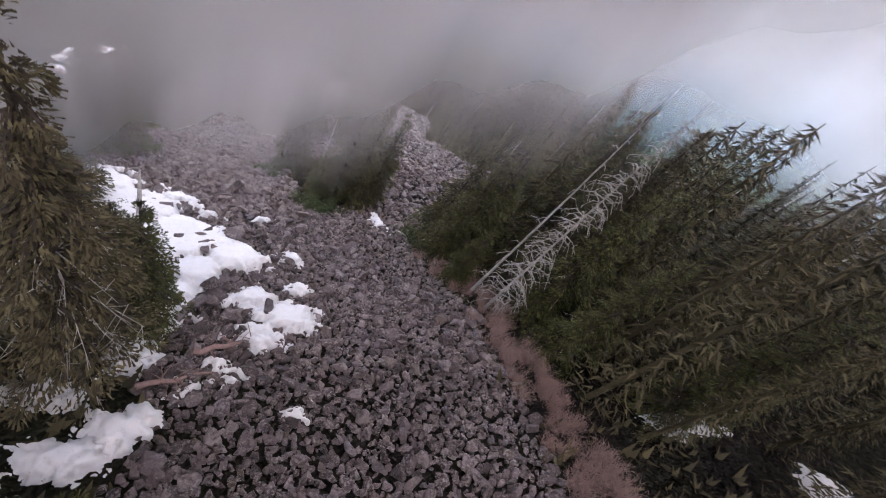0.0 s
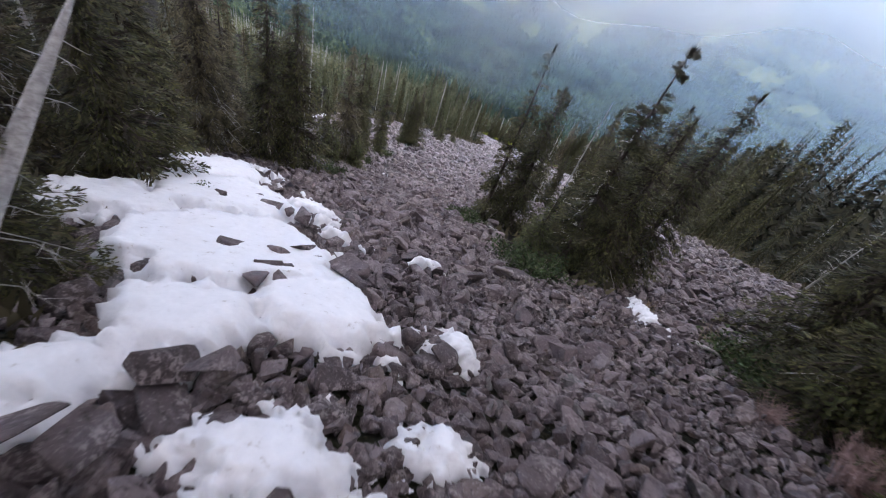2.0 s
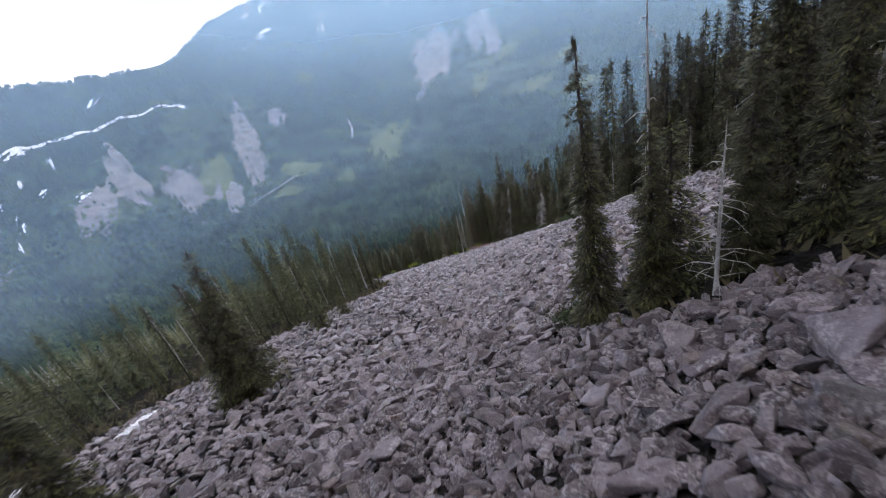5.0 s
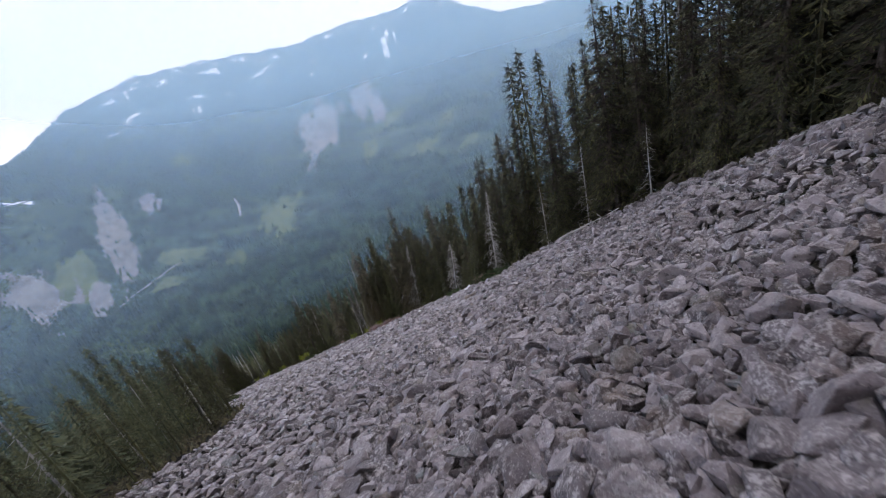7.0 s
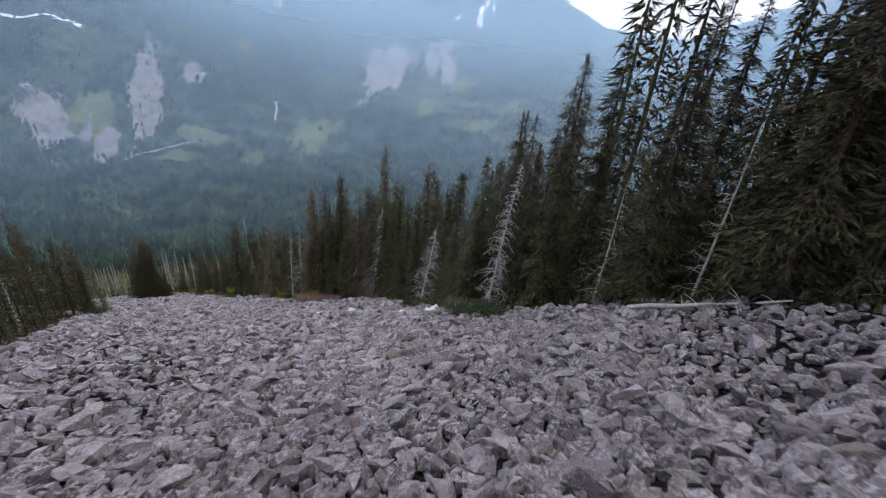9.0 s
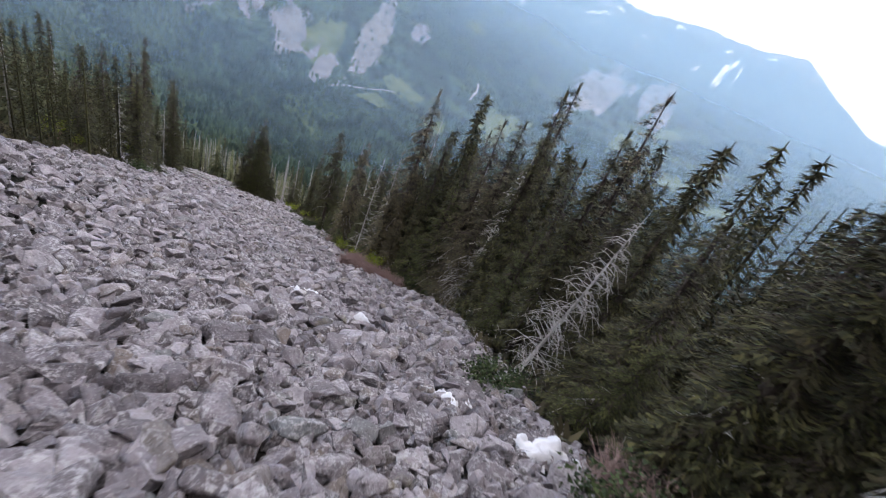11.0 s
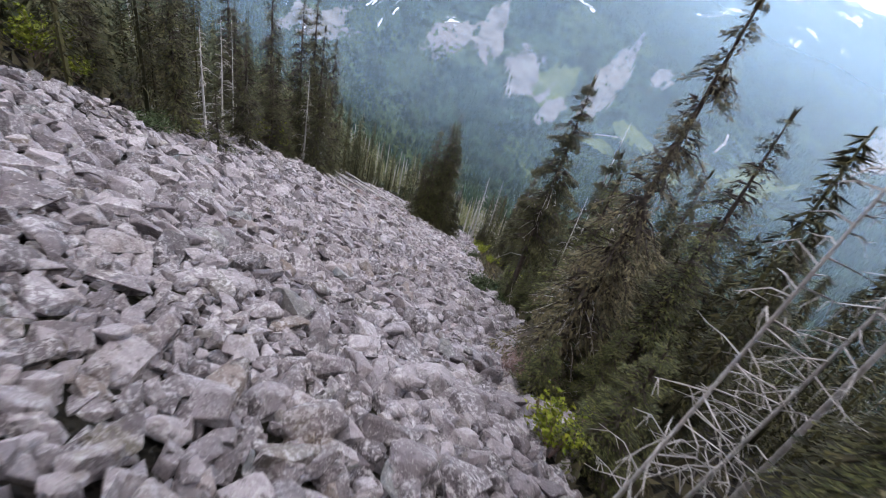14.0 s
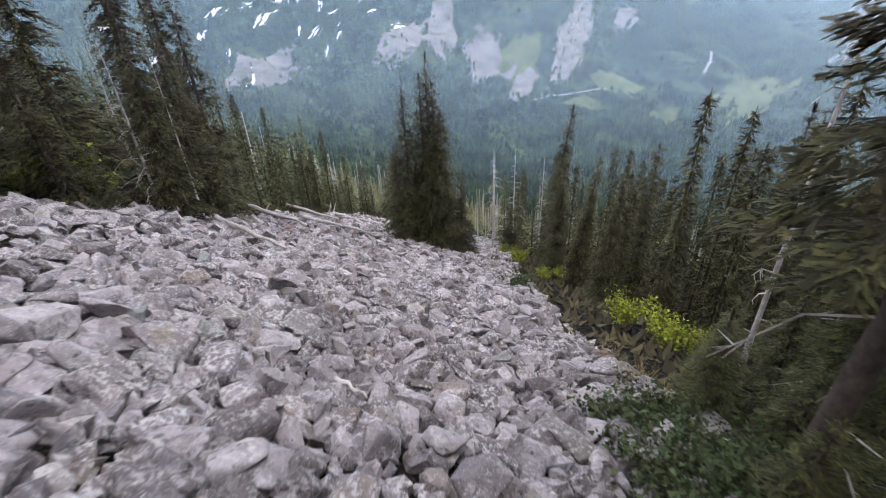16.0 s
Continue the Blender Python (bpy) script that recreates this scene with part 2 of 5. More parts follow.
M_DRY = bark("dry_stalks", (0.16, 0.12, 0.07), (0.33, 0.26, 0.16), 3.0)
M_SNOW = snow_material()
M_SCREE = patch_material("far_scree", (0.09, 0.085, 0.084), (0.245, 0.23, 0.232), 0.06)
M_MEADOW = patch_material("far_meadow", (0.045, 0.066, 0.032), (0.135, 0.155, 0.066), 0.05)
M_ROAD = patch_material("far_gravel_road", (0.2, 0.185, 0.17), (0.34, 0.32, 0.3), 0.05)

# ---- the land ----
def mesh_from(name, verts, faces, mat=None, smooth=False):
    """A mesh from arrays of vertices and of faces (all with the same number of corners)."""
    verts, faces = np.asarray(verts, float), np.asarray(faces, int)
    me = bpy.data.meshes.new(name)
    k = faces.shape[1]
    me.vertices.add(len(verts))
    me.vertices.foreach_set("co", verts.ravel())
    me.loops.add(faces.size)
    me.loops.foreach_set("vertex_index", faces.ravel())
    me.polygons.add(len(faces))
    me.polygons.foreach_set("loop_start", np.arange(len(faces)) * k)
    me.polygons.foreach_set("loop_total", np.full(len(faces), k))
    me.polygons.foreach_set("use_smooth", np.full(len(faces), smooth))
    me.update(calc_edges=True)
    if mat:
        me.materials.append(mat)
    return me


def step(a, b, v):
    u = np.clip((v - a) / (b - a), 0, 1)
    return u * u * (3 - 2 * u)


def waves(x, y, size, seed=0, octaves=4, gain=0.5):
    """Smooth value noise from sums of turned sines."""
    r = np.random.RandomState(seed)
    out, amp = 0.0, 1.0
    for o in range(octaves):
        for k in range(3):
            a, p, q = r.uniform(0, 2 * np.pi), r.uniform(0, 6.28), r.uniform(0.7, 1.4)
            out = out + amp * np.sin((x * np.cos(a) + y * np.sin(a)) * q * 2 * np.pi / size + p + 1.3 * np.sin(y * q * 3 / size + x * 2 / size + p))
        amp, size = amp * gain, size * 0.47
    return out / 4.5


FLOOR_Z = -242.0
HUB = (15.0, 90.0, -62.0)
# the far massif with the snowy crest, and the nearer wooded one whose spur runs down in front of it: bearings and elevations of their crests
AZ = [-80, -62, -50, -44, -40, -37.5, -33, -28.5, -24, -19, -13.5, -8, -3, 2.6, 9.7, 14, 19, 27, 40, 80]
RIDGE = [9, 7, 1, -2.0, -3.2, -2.2, -0.1, 2.4, 1.7, 1.9, 1.3, 1.8, 2.3, 2.6, 1.4, -0.8, -3, -4, -5, -5]
FOOT = [1100, 1100, 1100, 1100, 1100, 1100, 1100, 1050, 1020, 1000, 980, 960, 940, 920, 900, 900, 900, 900, 900, 900]
CREST = [2600, 2800, 3200, 3200, 3200, 3200, 3100, 3000, 2900, 2700, 2500, 2300, 2100, 1900, 1700, 1600, 1500, 1500, 1500, 1500]
SPUR_AZ = [-12, -8, -5.4, -2.5, 2, 6, 9.5, 12.4, 15.5, 19, 27, 40, 60, 80]
SPUR_RIDGE = [-20, -17, -14.2, -12.3, -9.9, -7.9, -6.0, -4.2, -2.0, -0.5, 0.8, 1.6, 3.0, 4]
SPUR_FOOT = [640, 600, 570, 545, 520, 505, 495, 485, 475, 465, 455, 440, 440, 440]
SPUR_CREST = [760, 740, 730, 740, 780, 820, 850, 880, 900, 910, 900, 880, 880, 880]


def near_slope(x, y):
    top = 0.0774 * x - 0.616 * y - 13.3
    low = -0.0156 * (x - 24.14) - 0.587 * (y - 95.84) - 70.56
    k = step(60, 110, y)
    z = top * (1 - k) + low * k - 2.4 * np.exp(-((x + 3) ** 2 + (y - 48) ** 2) / 242.0)
    return z + 1.2 * np.exp(-((x - 40) ** 2 + (y - 98) ** 2) / 160.0)


def terrain(x, y):
    x, y = np.asarray(x, float), np.asarray(y, float)
    near = near_slope(x, y) + 0.22 * waves(x, y, 26.0, 3, 2) + 14 * step(300, 700, np.abs(x)) * waves(x, y, 400, 5)
    dx, dy = x - HUB[0], y - HUB[1]
    r = np.hypot(dx, dy)
    a = np.degrees(np.arctan2(-dx, dy))
    far = np.full(r.shape, FLOOR_Z)
    for bearings, feet, crests, ridge, folds in ((AZ, FOOT, CREST, RIDGE, 90.0), (SPUR_AZ, SPUR_FOOT, SPUR_CREST, SPUR_RIDGE, 34.0)):
        foot, crest, el = np.interp(a, bearings, feet), np.interp(a, bearings, crests), np.interp(a, bearings, ridge)
        crest_z = HUB[2] + crest * np.tan(np.radians(el))
        u = np.clip((r - foot) / (crest - foot), 0, 1)
        back = np.clip((r - crest) / 1500, 0, 1)
        side = u * (1 - u) * 4
        hill = FLOOR_Z + (crest_z - FLOOR_Z) * (u ** 1.15) * (1 - 0.7 * back)
        hill = hill + np.minimum(1, np.maximum(crest_z - FLOOR_Z, 0) / 120) * side * (0.5 * folds * waves(x, y, 420, 11, 4) + 0.4 * folds * waves(a * 13, r * 0.25, 210, 14, 3))
        far = np.maximum(far, hill + 10 * u * u * waves(x, y, 110, 13, 3))
    far = far + 4 * waves(x, y, 160, 12)
    far = np.where(dy > 0, far, FLOOR_Z)
    k = 25.0
    m = np.maximum(near, far)
    return m + k * np.exp(-np.abs(near - far) / k) * 0.35 * step(200, 330, y)


def spot(az, el, eye=(8.3, 153.2, -99.7)):
    """Where a sight line from the foot of the slope, at that bearing and elevation, meets the far land."""
    a, e = math.radians(az), math.radians(el)
    s = np.linspace(230, 3300, 1900)
    px, py, pz = eye[0] - s * math.sin(a) * math.cos(e), eye[1] + s * math.cos(a) * math.cos(e), eye[2] + s * math.sin(e)
    under = np.nonzero(pz < terrain(px, py))[0]
    i = under[0] if len(under) else 1500
    return float(px[i]), float(py[i])


def stretch(low, high, n, knee, centre=0.0):
    """Grid lines that lie close near the centre and spread outward."""
    a, b = np.arcsinh((low - centre) / knee), np.arcsinh((high - centre) / knee)
    return centre + knee * np.sinh(np.linspace(a, b, n))


def inside(poly, x, y):
    """True where the points lie within the outline."""
    x, y = np.asarray(x, float), np.asarray(y, float)
    res = np.zeros(x.shape, bool)
    for (x1, y1), (x2, y2) in zip(poly, poly[1:] + poly[:1]):
        if y1 != y2:
            res ^= ((y1 > y) != (y2 > y)) & (x < (x2 - x1) * (y - y1) / (y2 - y1) + x1)
    return res


TALUS_HEAD = [(-1, -30), (10, -30), (10.8, 3), (11.4, 6), (12.0, 9), (11.8, 15), (12.2, 19.6), (10.0, 22.4), (7, 21.5), (5, 24), (3.7, 29.4), (5.0, 33.6),
         (7.6, 37.6), (11.0, 40), (12.0, 43), (11.6, 47.5), (9.4, 51), (6.6, 52.8), (6.2, 54.8), (7.5, 57.5), (11, 56.5), (14.6, 54.6)]
TALUS_MIDDLE = [(16.4, 50), (16.6, 43), (14.6, 36), (12.0, 30), (10.6, 26), (10.0, 22.4), (12.2, 19.6), (17, 23.5), (22, 28), (27.5, 33), (31, 40), (29, 49),
         (27, 58), (30, 66), (36, 76), (40, 88), (37, 97), (31.5, 104), (30.5, 110), (29.4, 117), (29.7, 123.6), (28.2, 128.8)]
TALUS_FOOT = [(24.6, 130.6), (21.9, 131.3), (20.5, 133.6), (19.7, 137.2), (17.6, 141.4), (16.5, 145.2), (15.2, 149.0), (14.3, 151.6), (13.8, 153.6), (12.6, 155.4), (11.5, 157.2), (10.6, 158.8),
         (8.8, 162.6), (4.6, 168), (0.6, 177), (-5, 190), (-9, 204), (-18, 216), (-33, 205), (-30, 196), (-23, 182), (-19, 172)]
TALUS_UPHILL = [(-17.5, 160), (-12, 153), (-8, 148), (-5, 134), (-2, 124), (1, 112), (0, 102), (-6, 97), (-14, 88), (-22, 76), (-22, 63), (-21, 50),
         (-18, 42), (-12.5, 36), (-9.5, 31), (-9.5, 26), (-9, 20), (-5, 15.5), (-2, 12), (-1, 9), (-0.6, 5.4), (-0.5, 2)]
TALUS = TALUS_HEAD + TALUS_MIDDLE + TALUS_FOOT + TALUS_UPHILL


def edge_distance(poly, x, y):
    x, y = np.asarray(x, float), np.asarray(y, float)
    best = np.full(x.shape, 1e9)
    for (x1, y1), (x2, y2) in zip(poly, poly[1:] + poly[:1]):
        k = np.clip(((x - x1) * (x2 - x1) + (y - y1) * (y2 - y1)) / ((x2 - x1) ** 2 + (y2 - y1) ** 2), 0, 1)
        best = np.minimum(best, np.hypot(x - x1 - k * (x2 - x1), y - y1 - k * (y2 - y1)))
    return best


gx, gy = stretch(-4300, 3600, 400, 95, 5), stretch(-400, 4700, 430, 240, 90)
GX, GY = np.meshgrid(gx, gy)
gv = np.stack([GX.ravel(), GY.ravel(), terrain(GX, GY).ravel()], 1)
# the soil lies lower under the blocks
gv[:, 2] -= 0.03 * (inside(TALUS, gv[:, 0], gv[:, 1]) & (edge_distance(TALUS, gv[:, 0], gv[:, 1]) > 1.5))
ii = (np.arange(len(gy) - 1)[:, None] * len(gx) + np.arange(len(gx) - 1)[None, :]).ravel()
ground = new("ground", mesh_from("ground", gv, np.stack([ii, ii + 1, ii + 1 + len(gx), ii + len(gx)], 1), M_GROUND, True))
tagged(ground, "steep mountainside falling to a forested valley and far snow-flecked ridge", "ground", kind="structure")


def ground_z(x, y):
    return float(terrain(x, y))


CLEARED = []


# ---- far land: scree tongues, meadows, road ----
def draped(name, az, el, wide, high, slant, mat, label, category, seed, lift=2.5, ragged=0.85, solid=0.85, eye=(8.3, 153.2, -99.7), n=70):
    """A ragged patch lying on the far slope: bearing and elevation of its middle, half sizes in degrees."""
    cx, cy = spot(az, el, eye)
    ux, uy = spot(az, el + high, eye)
    a = math.atan2(cy - HUB[1], cx - HUB[0])
    dist = math.hypot(cx - 8.3, cy - 153.2)
    rad = max(10.0, math.hypot(ux - cx, uy - cy))
    w = dist * math.radians(wide)
    s = np.linspace(-1.7, 1.7, n)
    U, V = np.meshgrid(s, s)
    px = cx + (U * w + V * w * slant) * math.sin(a) + V * rad * math.cos(a)
    py = cy - (U * w + V * w * slant) * math.cos(a) + V * rad * math.sin(a)
    f = solid - np.hypot(U, V * 0.95) + ragged * (0.75 * waves(U * w, V * w * 0.55, w * 1.2, seed, 5, 0.62) + 0.25 * waves(px, py, w * 0.3, seed + 7, 3))
    pz = terrain(px, py) + lift
    keep = f > 0
    CLEARED.append((cx, cy, 0.85 * max(w, rad)))
    q = (np.arange(n - 1)[:, None] * n + np.arange(n - 1)[None, :]).ravel()
    quads = np.stack([q, q + 1, q + n + 1, q + n], 1)
    quads = quads[keep.ravel()[quads].all(1)]
    ob = new(name, mesh_from(name, np.stack([px.ravel(), py.ravel(), pz.ravel()], 1), quads, mat, True))
    return tagged(ob, label, category, kind="structure")


for i, (az, el, wide, high, slant) in enumerate(((47, -9.4, 4.0, 1.8, 0.5), (31, -8.0, 2.4, 2.2, 0.9), (27, -6.5, 1.8, 3.2, 0.1),
                                                 (22.5, -9.5, 2.0, 2.8, -0.2), (18, -12.6, 2.1, 1.6, 0.2), (12.3, -8.5, 2.2, 4.2, 0.5),
                                                 (7.8, -6.6, 1.3, 1.3, 0.4), (-14, -5.0, 2.6, 1.4, 0.6), (-20, -3.5, 2.0, 0.8, 0))):
    draped("scree_slope", az, el, wide, high, slant, M_SCREE, "pale grey scree tongue on the far mountainside", "scree", 40 + i, n=140)
for i, (az, el, wide, high, slant) in enumerate(((18.5, -10.3, 2.6, 3.0, 0.3), (6.5, -13.4, 4.0, 0.9, 0), (-5.5, -13.0, 3.2, 1.6, 0.6), (11, -14.9, 3.0, 0.7, 0),
                                                 (2, -15.8, 1.6, 0.9, 0))):
    draped("meadow", az, el, wide, high, slant, M_MEADOW, "yellow-green meadow on the far valley side", "meadow", 60 + i, 1.6, 0.9, 0.9)
for i, (az, el, wide, high) in enumerate(((52, -6.0, 0.6, 0.6), (46, -5.2, 0.7, 0.3), (40, -4.2, 0.3, 0.7), (38.5, -7.0, 0.4, 0.25), (35.5, -3.8, 0.5, 0.25),
                                          (48.5, -10.9, 0.6, 0.2), (57, -8, 0.4, 0.5), (44, -3.6, 0.7, 0.35), (60, -5, 0.8, 0.5), (32, -3, 0.25, 0.5), (50, -8.0, 0.3, 0.3), (42.5, -6.5, 0.3, 0.3),
                                          (-15, 0.2, 0.6, 0.25), (-10, 0.9, 1.6, 0.35), (5, 0.6, 1.8, 0.35), (-2, 0.6, 1.0, 0.25), (-24, 0.6, 0.8, 0.5), (-21, -0.6, 0.5, 0.35))):
    draped("snow_field", az, el, wide, high, 0.6, M_SNOW, "old snow patch high on the far mountain", "snow", 80 + i, 4.0, 1.5, 0.55)

# flecks of snow along the far crest
CREST_SNOW = [(5.6, 0.6, 0.9, 0.3), (3.7, 1.1, 0.7, 0.3), (-4.2, 0.9, 1.0, 0.25), (-7.4, 1.0, 1.2, 0.3), (-9.4, 0.5, 0.8, 0.3), (-11.0, 0.3, 0.8, 0.25), (-13.7, -2.3, 0.5, 0.25), (-1.3, -2.2, 0.7, 0.18),
              (-5.0, -1.8, 0.6, 0.18), (-9.2, -1.7, 0.7, 0.18), (-21.9, 0.3, 0.8, 0.35), (-25.6, 1.1, 0.6, 0.4), (-29.6, 1.3, 0.5, 0.4), (0.5, 1.2, 0.8, 0.25), (-17.0, 0.9, 0.7, 0.25)]
for i, (az, el, wide, high) in enumerate(CREST_SNOW):
    draped("snow_field", az, el, wide, high, 0.4, M_SNOW, "old snow flecks along the far crest", "snow", 170 + i, 4.0, 1.9, 0.45, (14.3, 71.8, -51.5))

MID_MEADOWS = [(-21.1, -9.2, 1.3, 0.9, 0.8), (-24.1, -13.4, 2.0, 1.2, 0.8), (-28.9, -14.4, 1.6, 1.1, 0.8), (-27.2, -10.9, 1.0, 0.9, 0.6), (-17.5, -11.5, 1.2, 1.6, 0.4), (2.4, -6.5, 1.2, 0.9, 0.4), (-3.4, -15.4, 1.6, 0.7, 0.0)]
for i, (az, el, wide, high, slant) in enumerate(MID_MEADOWS):
    draped("meadow", az, el, wide, high, slant, M_MEADOW, "yellow-green clearing on the far mountainside", "meadow", 140 + i, 2.0, 1.0, 0.8, (14.3, 71.8, -51.5))
for i, (az, el, wide, high) in enumerate(((39.7, -7.7, 0.9, 0.9), (37, -8, 0.4, 0.35), (33.5, -7.8, 0.7, 0.5), (32.2, -10, 0.45, 0.3), (34.9, -8.5, 0.35, 0.5), (37.7, -10.1, 0.7, 0.6), (33.5, -11.8, 0.4, 0.4), (26, -11.6, 0.5, 0.25),
                                          (28.4, -9.9, 0.4, 0.5), (21.5, -4.3, 0.5, 0.4), (14.6, -6.6, 0.6, 0.3), (37.3, -6, 0.8, 0.6), (32.4, -13.4, 0.2, 0.4), (28.7, -6.1, 0.8, 0.3), (39.5, -8.9, 0.5, 0.6), (42, -9.5, 0.6, 0.5))):
    draped("snow_field", az, el, 1.3 * wide, 0.55 * high, 0.9, M_SNOW, "old snow patch high on the far mountain", "snow", 110 + i, 3.5, 1.5, 0.6, (0.0, 30.6, -29.0))


def road_strip(name, stops, width, eye=(8.3, 153.2, -99.7), mat=None, label="pale gravel road cut across the far valley side"):
    pts = [Vector((*spot(a, e, eye), 0)) for a, e in stops]
    fine = []
    for p, q in zip(pts, pts[1:]):
        fine += [p.lerp(q, k / 12) for k in range(12)]
    fine.append(pts[-1])
    verts = []
    for i, p in enumerate(fine):
        d = fine[min(i + 1, len(fine) - 1)] - fine[max(i - 1, 0)]
        side = Vector((-d.y, d.x, 0)).normalized() * width / 2
        for s in (p + side, p - side):
            verts.append((s.x, s.y, ground_z(s.x, s.y) + 2.6))
    faces = [(2 * i, 2 * i + 1, 2 * i + 3, 2 * i + 2) for i in range(len(fine) - 1)]
    return tagged(new(name, mesh_from(name, verts, faces, mat or M_ROAD, True)), label, "road", kind="structure")


road_strip("road", ((17.3, -15.3), (14.5, -14.5), (11, -14.0), (8.6, -13.7)), 1.7)
road_strip("road", ((-0.7, -11.7), (-1.1, -10.6), (-0.9, -9.6)), 3.0)
road_strip("road", ((52, -4.6), (44, -5.2), (35.2, -5.6), (26.2, -5.8), (20, -5.7), (15.5, -6.1)), 5.0, (0.0, 36.8, -32.6), M_SNOW, "snow-lined track cut across the far mountainside")

# ---- rocks ----
def rock_shape(seed, points=13, flat=0.54, worn=0.0):
    """A slabby block: the hull of a few points on a squashed box; worn: how far its edges are blunted."""
    r = random.Random(seed)
    bm = bmesh.new()
    ax = (1.0, r.uniform(0.48, 0.86), r.uniform(flat - 0.2, flat + 0.16))
    for _ in range(points):
        v = Vector((r.uniform(-1, 1), r.uniform(-1, 1), r.uniform(-1, 1)))
        v = v / max(abs(v.x), abs(v.y), abs(v.z)) * r.uniform(0.78, 1.0)
        v = v * (1 - 0.26 * max(0, v.length - 1.0))
        bm.verts.new((v.x * ax[0] * 0.5, v.y * ax[1] * 0.5, v.z * ax[2] * 0.5))
    res = bmesh.ops.convex_hull(bm, input=bm.verts)
    bmesh.ops.delete(bm, geom=[g for g in res["geom_interior"] if isinstance(g, bmesh.types.BMVert)], context="VERTS")
    if worn:
        bmesh.ops.dissolve_limit(bm, angle_limit=radians(26), verts=bm.verts, edges=bm.edges)
        bmesh.ops.bevel(bm, geom=bm.edges[:], offset=worn, segments=1, affect="EDGES", clamp_overlap=True)
        for v in bm.verts:
            v.co *= 1.03 + r.uniform(-0.035, 0.035)
    bmesh.ops.triangulate(bm, faces=bm.faces)
    bm.verts.index_update()
    bm.verts.ensure_lookup_table()
    vs = np.array([v.co for v in bm.verts])
    fs = np.array([[v.index for v in f.verts] for f in bm.faces])
    bm.free()
    return vs, fs


def corner_normals(vs, fs):
    """Vertex normals weighted by the area of the faces, so that broad faces stay flat and only the blunted edges round off."""
    way = np.cross(vs[fs[:, 1]] - vs[fs[:, 0]], vs[fs[:, 2]] - vs[fs[:, 0]])
    way *= np.linalg.norm(way, axis=1, keepdims=True)
    out = np.zeros(vs.shape)
    for k in range(3):
        np.add.at(out, fs[:, k], way)
    return out / np.maximum(np.linalg.norm(out, axis=1, keepdims=True), 1e-12)


def eased(me, normals):
    me.normals_split_custom_set_from_vertices(normals.tolist())
    return me


def worn_rock(seed, mat):
    """A block with blunted edges, as a mesh of its own."""
    vs, fs = rock_shape(seed, 12, 0.54, 0.085)
    return eased(mesh_from("rock", vs, fs, mat, True), corner_normals(vs, fs))


SHAPES = [rock_shape(100 + i, 15, 0.54, 0.085) for i in range(20)]
PLAIN = [rock_shape(160 + i, 12, 0.54) for i in range(16)]
SMALL_SHAPES = [rock_shape(200 + i, 11, 0.62) for i in range(12)]


def turn_matrix(r, tip):
    a, b, c = r.uniform(-tip, tip), r.uniform(-tip, tip), r.uniform(0, 6.283)
    return np.array(Euler((a, b, c)).to_matrix())


SLOPE_TILT = np.array(Matrix.Rotation(radians(-30.5), 3, "X"))


def scatter(step_size, lo, hi, region, shapes, seed, sink, tip=0.5, keep=1.0):
    """Blocks on a jittered grid over the region: lists of place, size and turned vertices."""
    r = np.random.RandomState(seed)
    xs, ys = np.arange(region[0], region[1], step_size), np.arange(region[2], region[3], step_size)
    X, Y = np.meshgrid(xs, ys)
    X = (X + r.uniform(-0.45, 0.45, X.shape) * step_size).ravel()
    Y = (Y + r.uniform(-0.45, 0.45, Y.shape) * step_size).ravel()
    ed = edge_distance(TALUS, X, Y)
    ok = (inside(TALUS, X, Y) & (ed > -1)) | (ed < 1.2 * r.rand(len(X)))
    ok &= r.rand(len(X)) < keep
    X, Y = X[ok], Y[ok]
    coarse = (1 + 0.28 * waves(X, Y, 14.0, 21, 3)) * (0.82 + 0.18 * step(14, 30, Y) + 0.12 * step(120, 145, Y))
    S = (lo + (hi - lo) * r.rand(len(X)) ** 1.6) * coarse
    Z = terrain(X, Y) + S * (sink + r.uniform(-0.1, 0.12, len(X)))
    return X, Y, Z, S


def joined(name, sets, mat, parent, label, worn=False):
    vs, fs, ns, base = [], [], [], 0
    for (X, Y, Z, S), shapes, seed, tip in sets:
        r = random.Random(seed)
        turns = [SLOPE_TILT @ turn_matrix(r, tip) for _ in range(60)]
        ready = [[(t @ v.T).T for t in turns] for v, f in shapes]
        facing = [[(t @ corner_normals(v, f).T).T for t in turns] for v, f in shapes] if worn else None
        for x, y, z, s in zip(X, Y, Z, S):
            k, t = r.randrange(len(shapes)), r.randrange(60)
            v = ready[k][t]
            vs.append(v * s + (x, y, z))
            fs.append(shapes[k][1] + base)
            base += len(v)
            if worn:
                ns.append(facing[k][t])
    me = mesh_from(name, np.concatenate(vs), np.concatenate(fs), mat, worn)
    ob = new(name, eased(me, np.concatenate(ns)) if worn else me)
    ob.parent = parent
    return tagged(ob, label, kind="stuff")


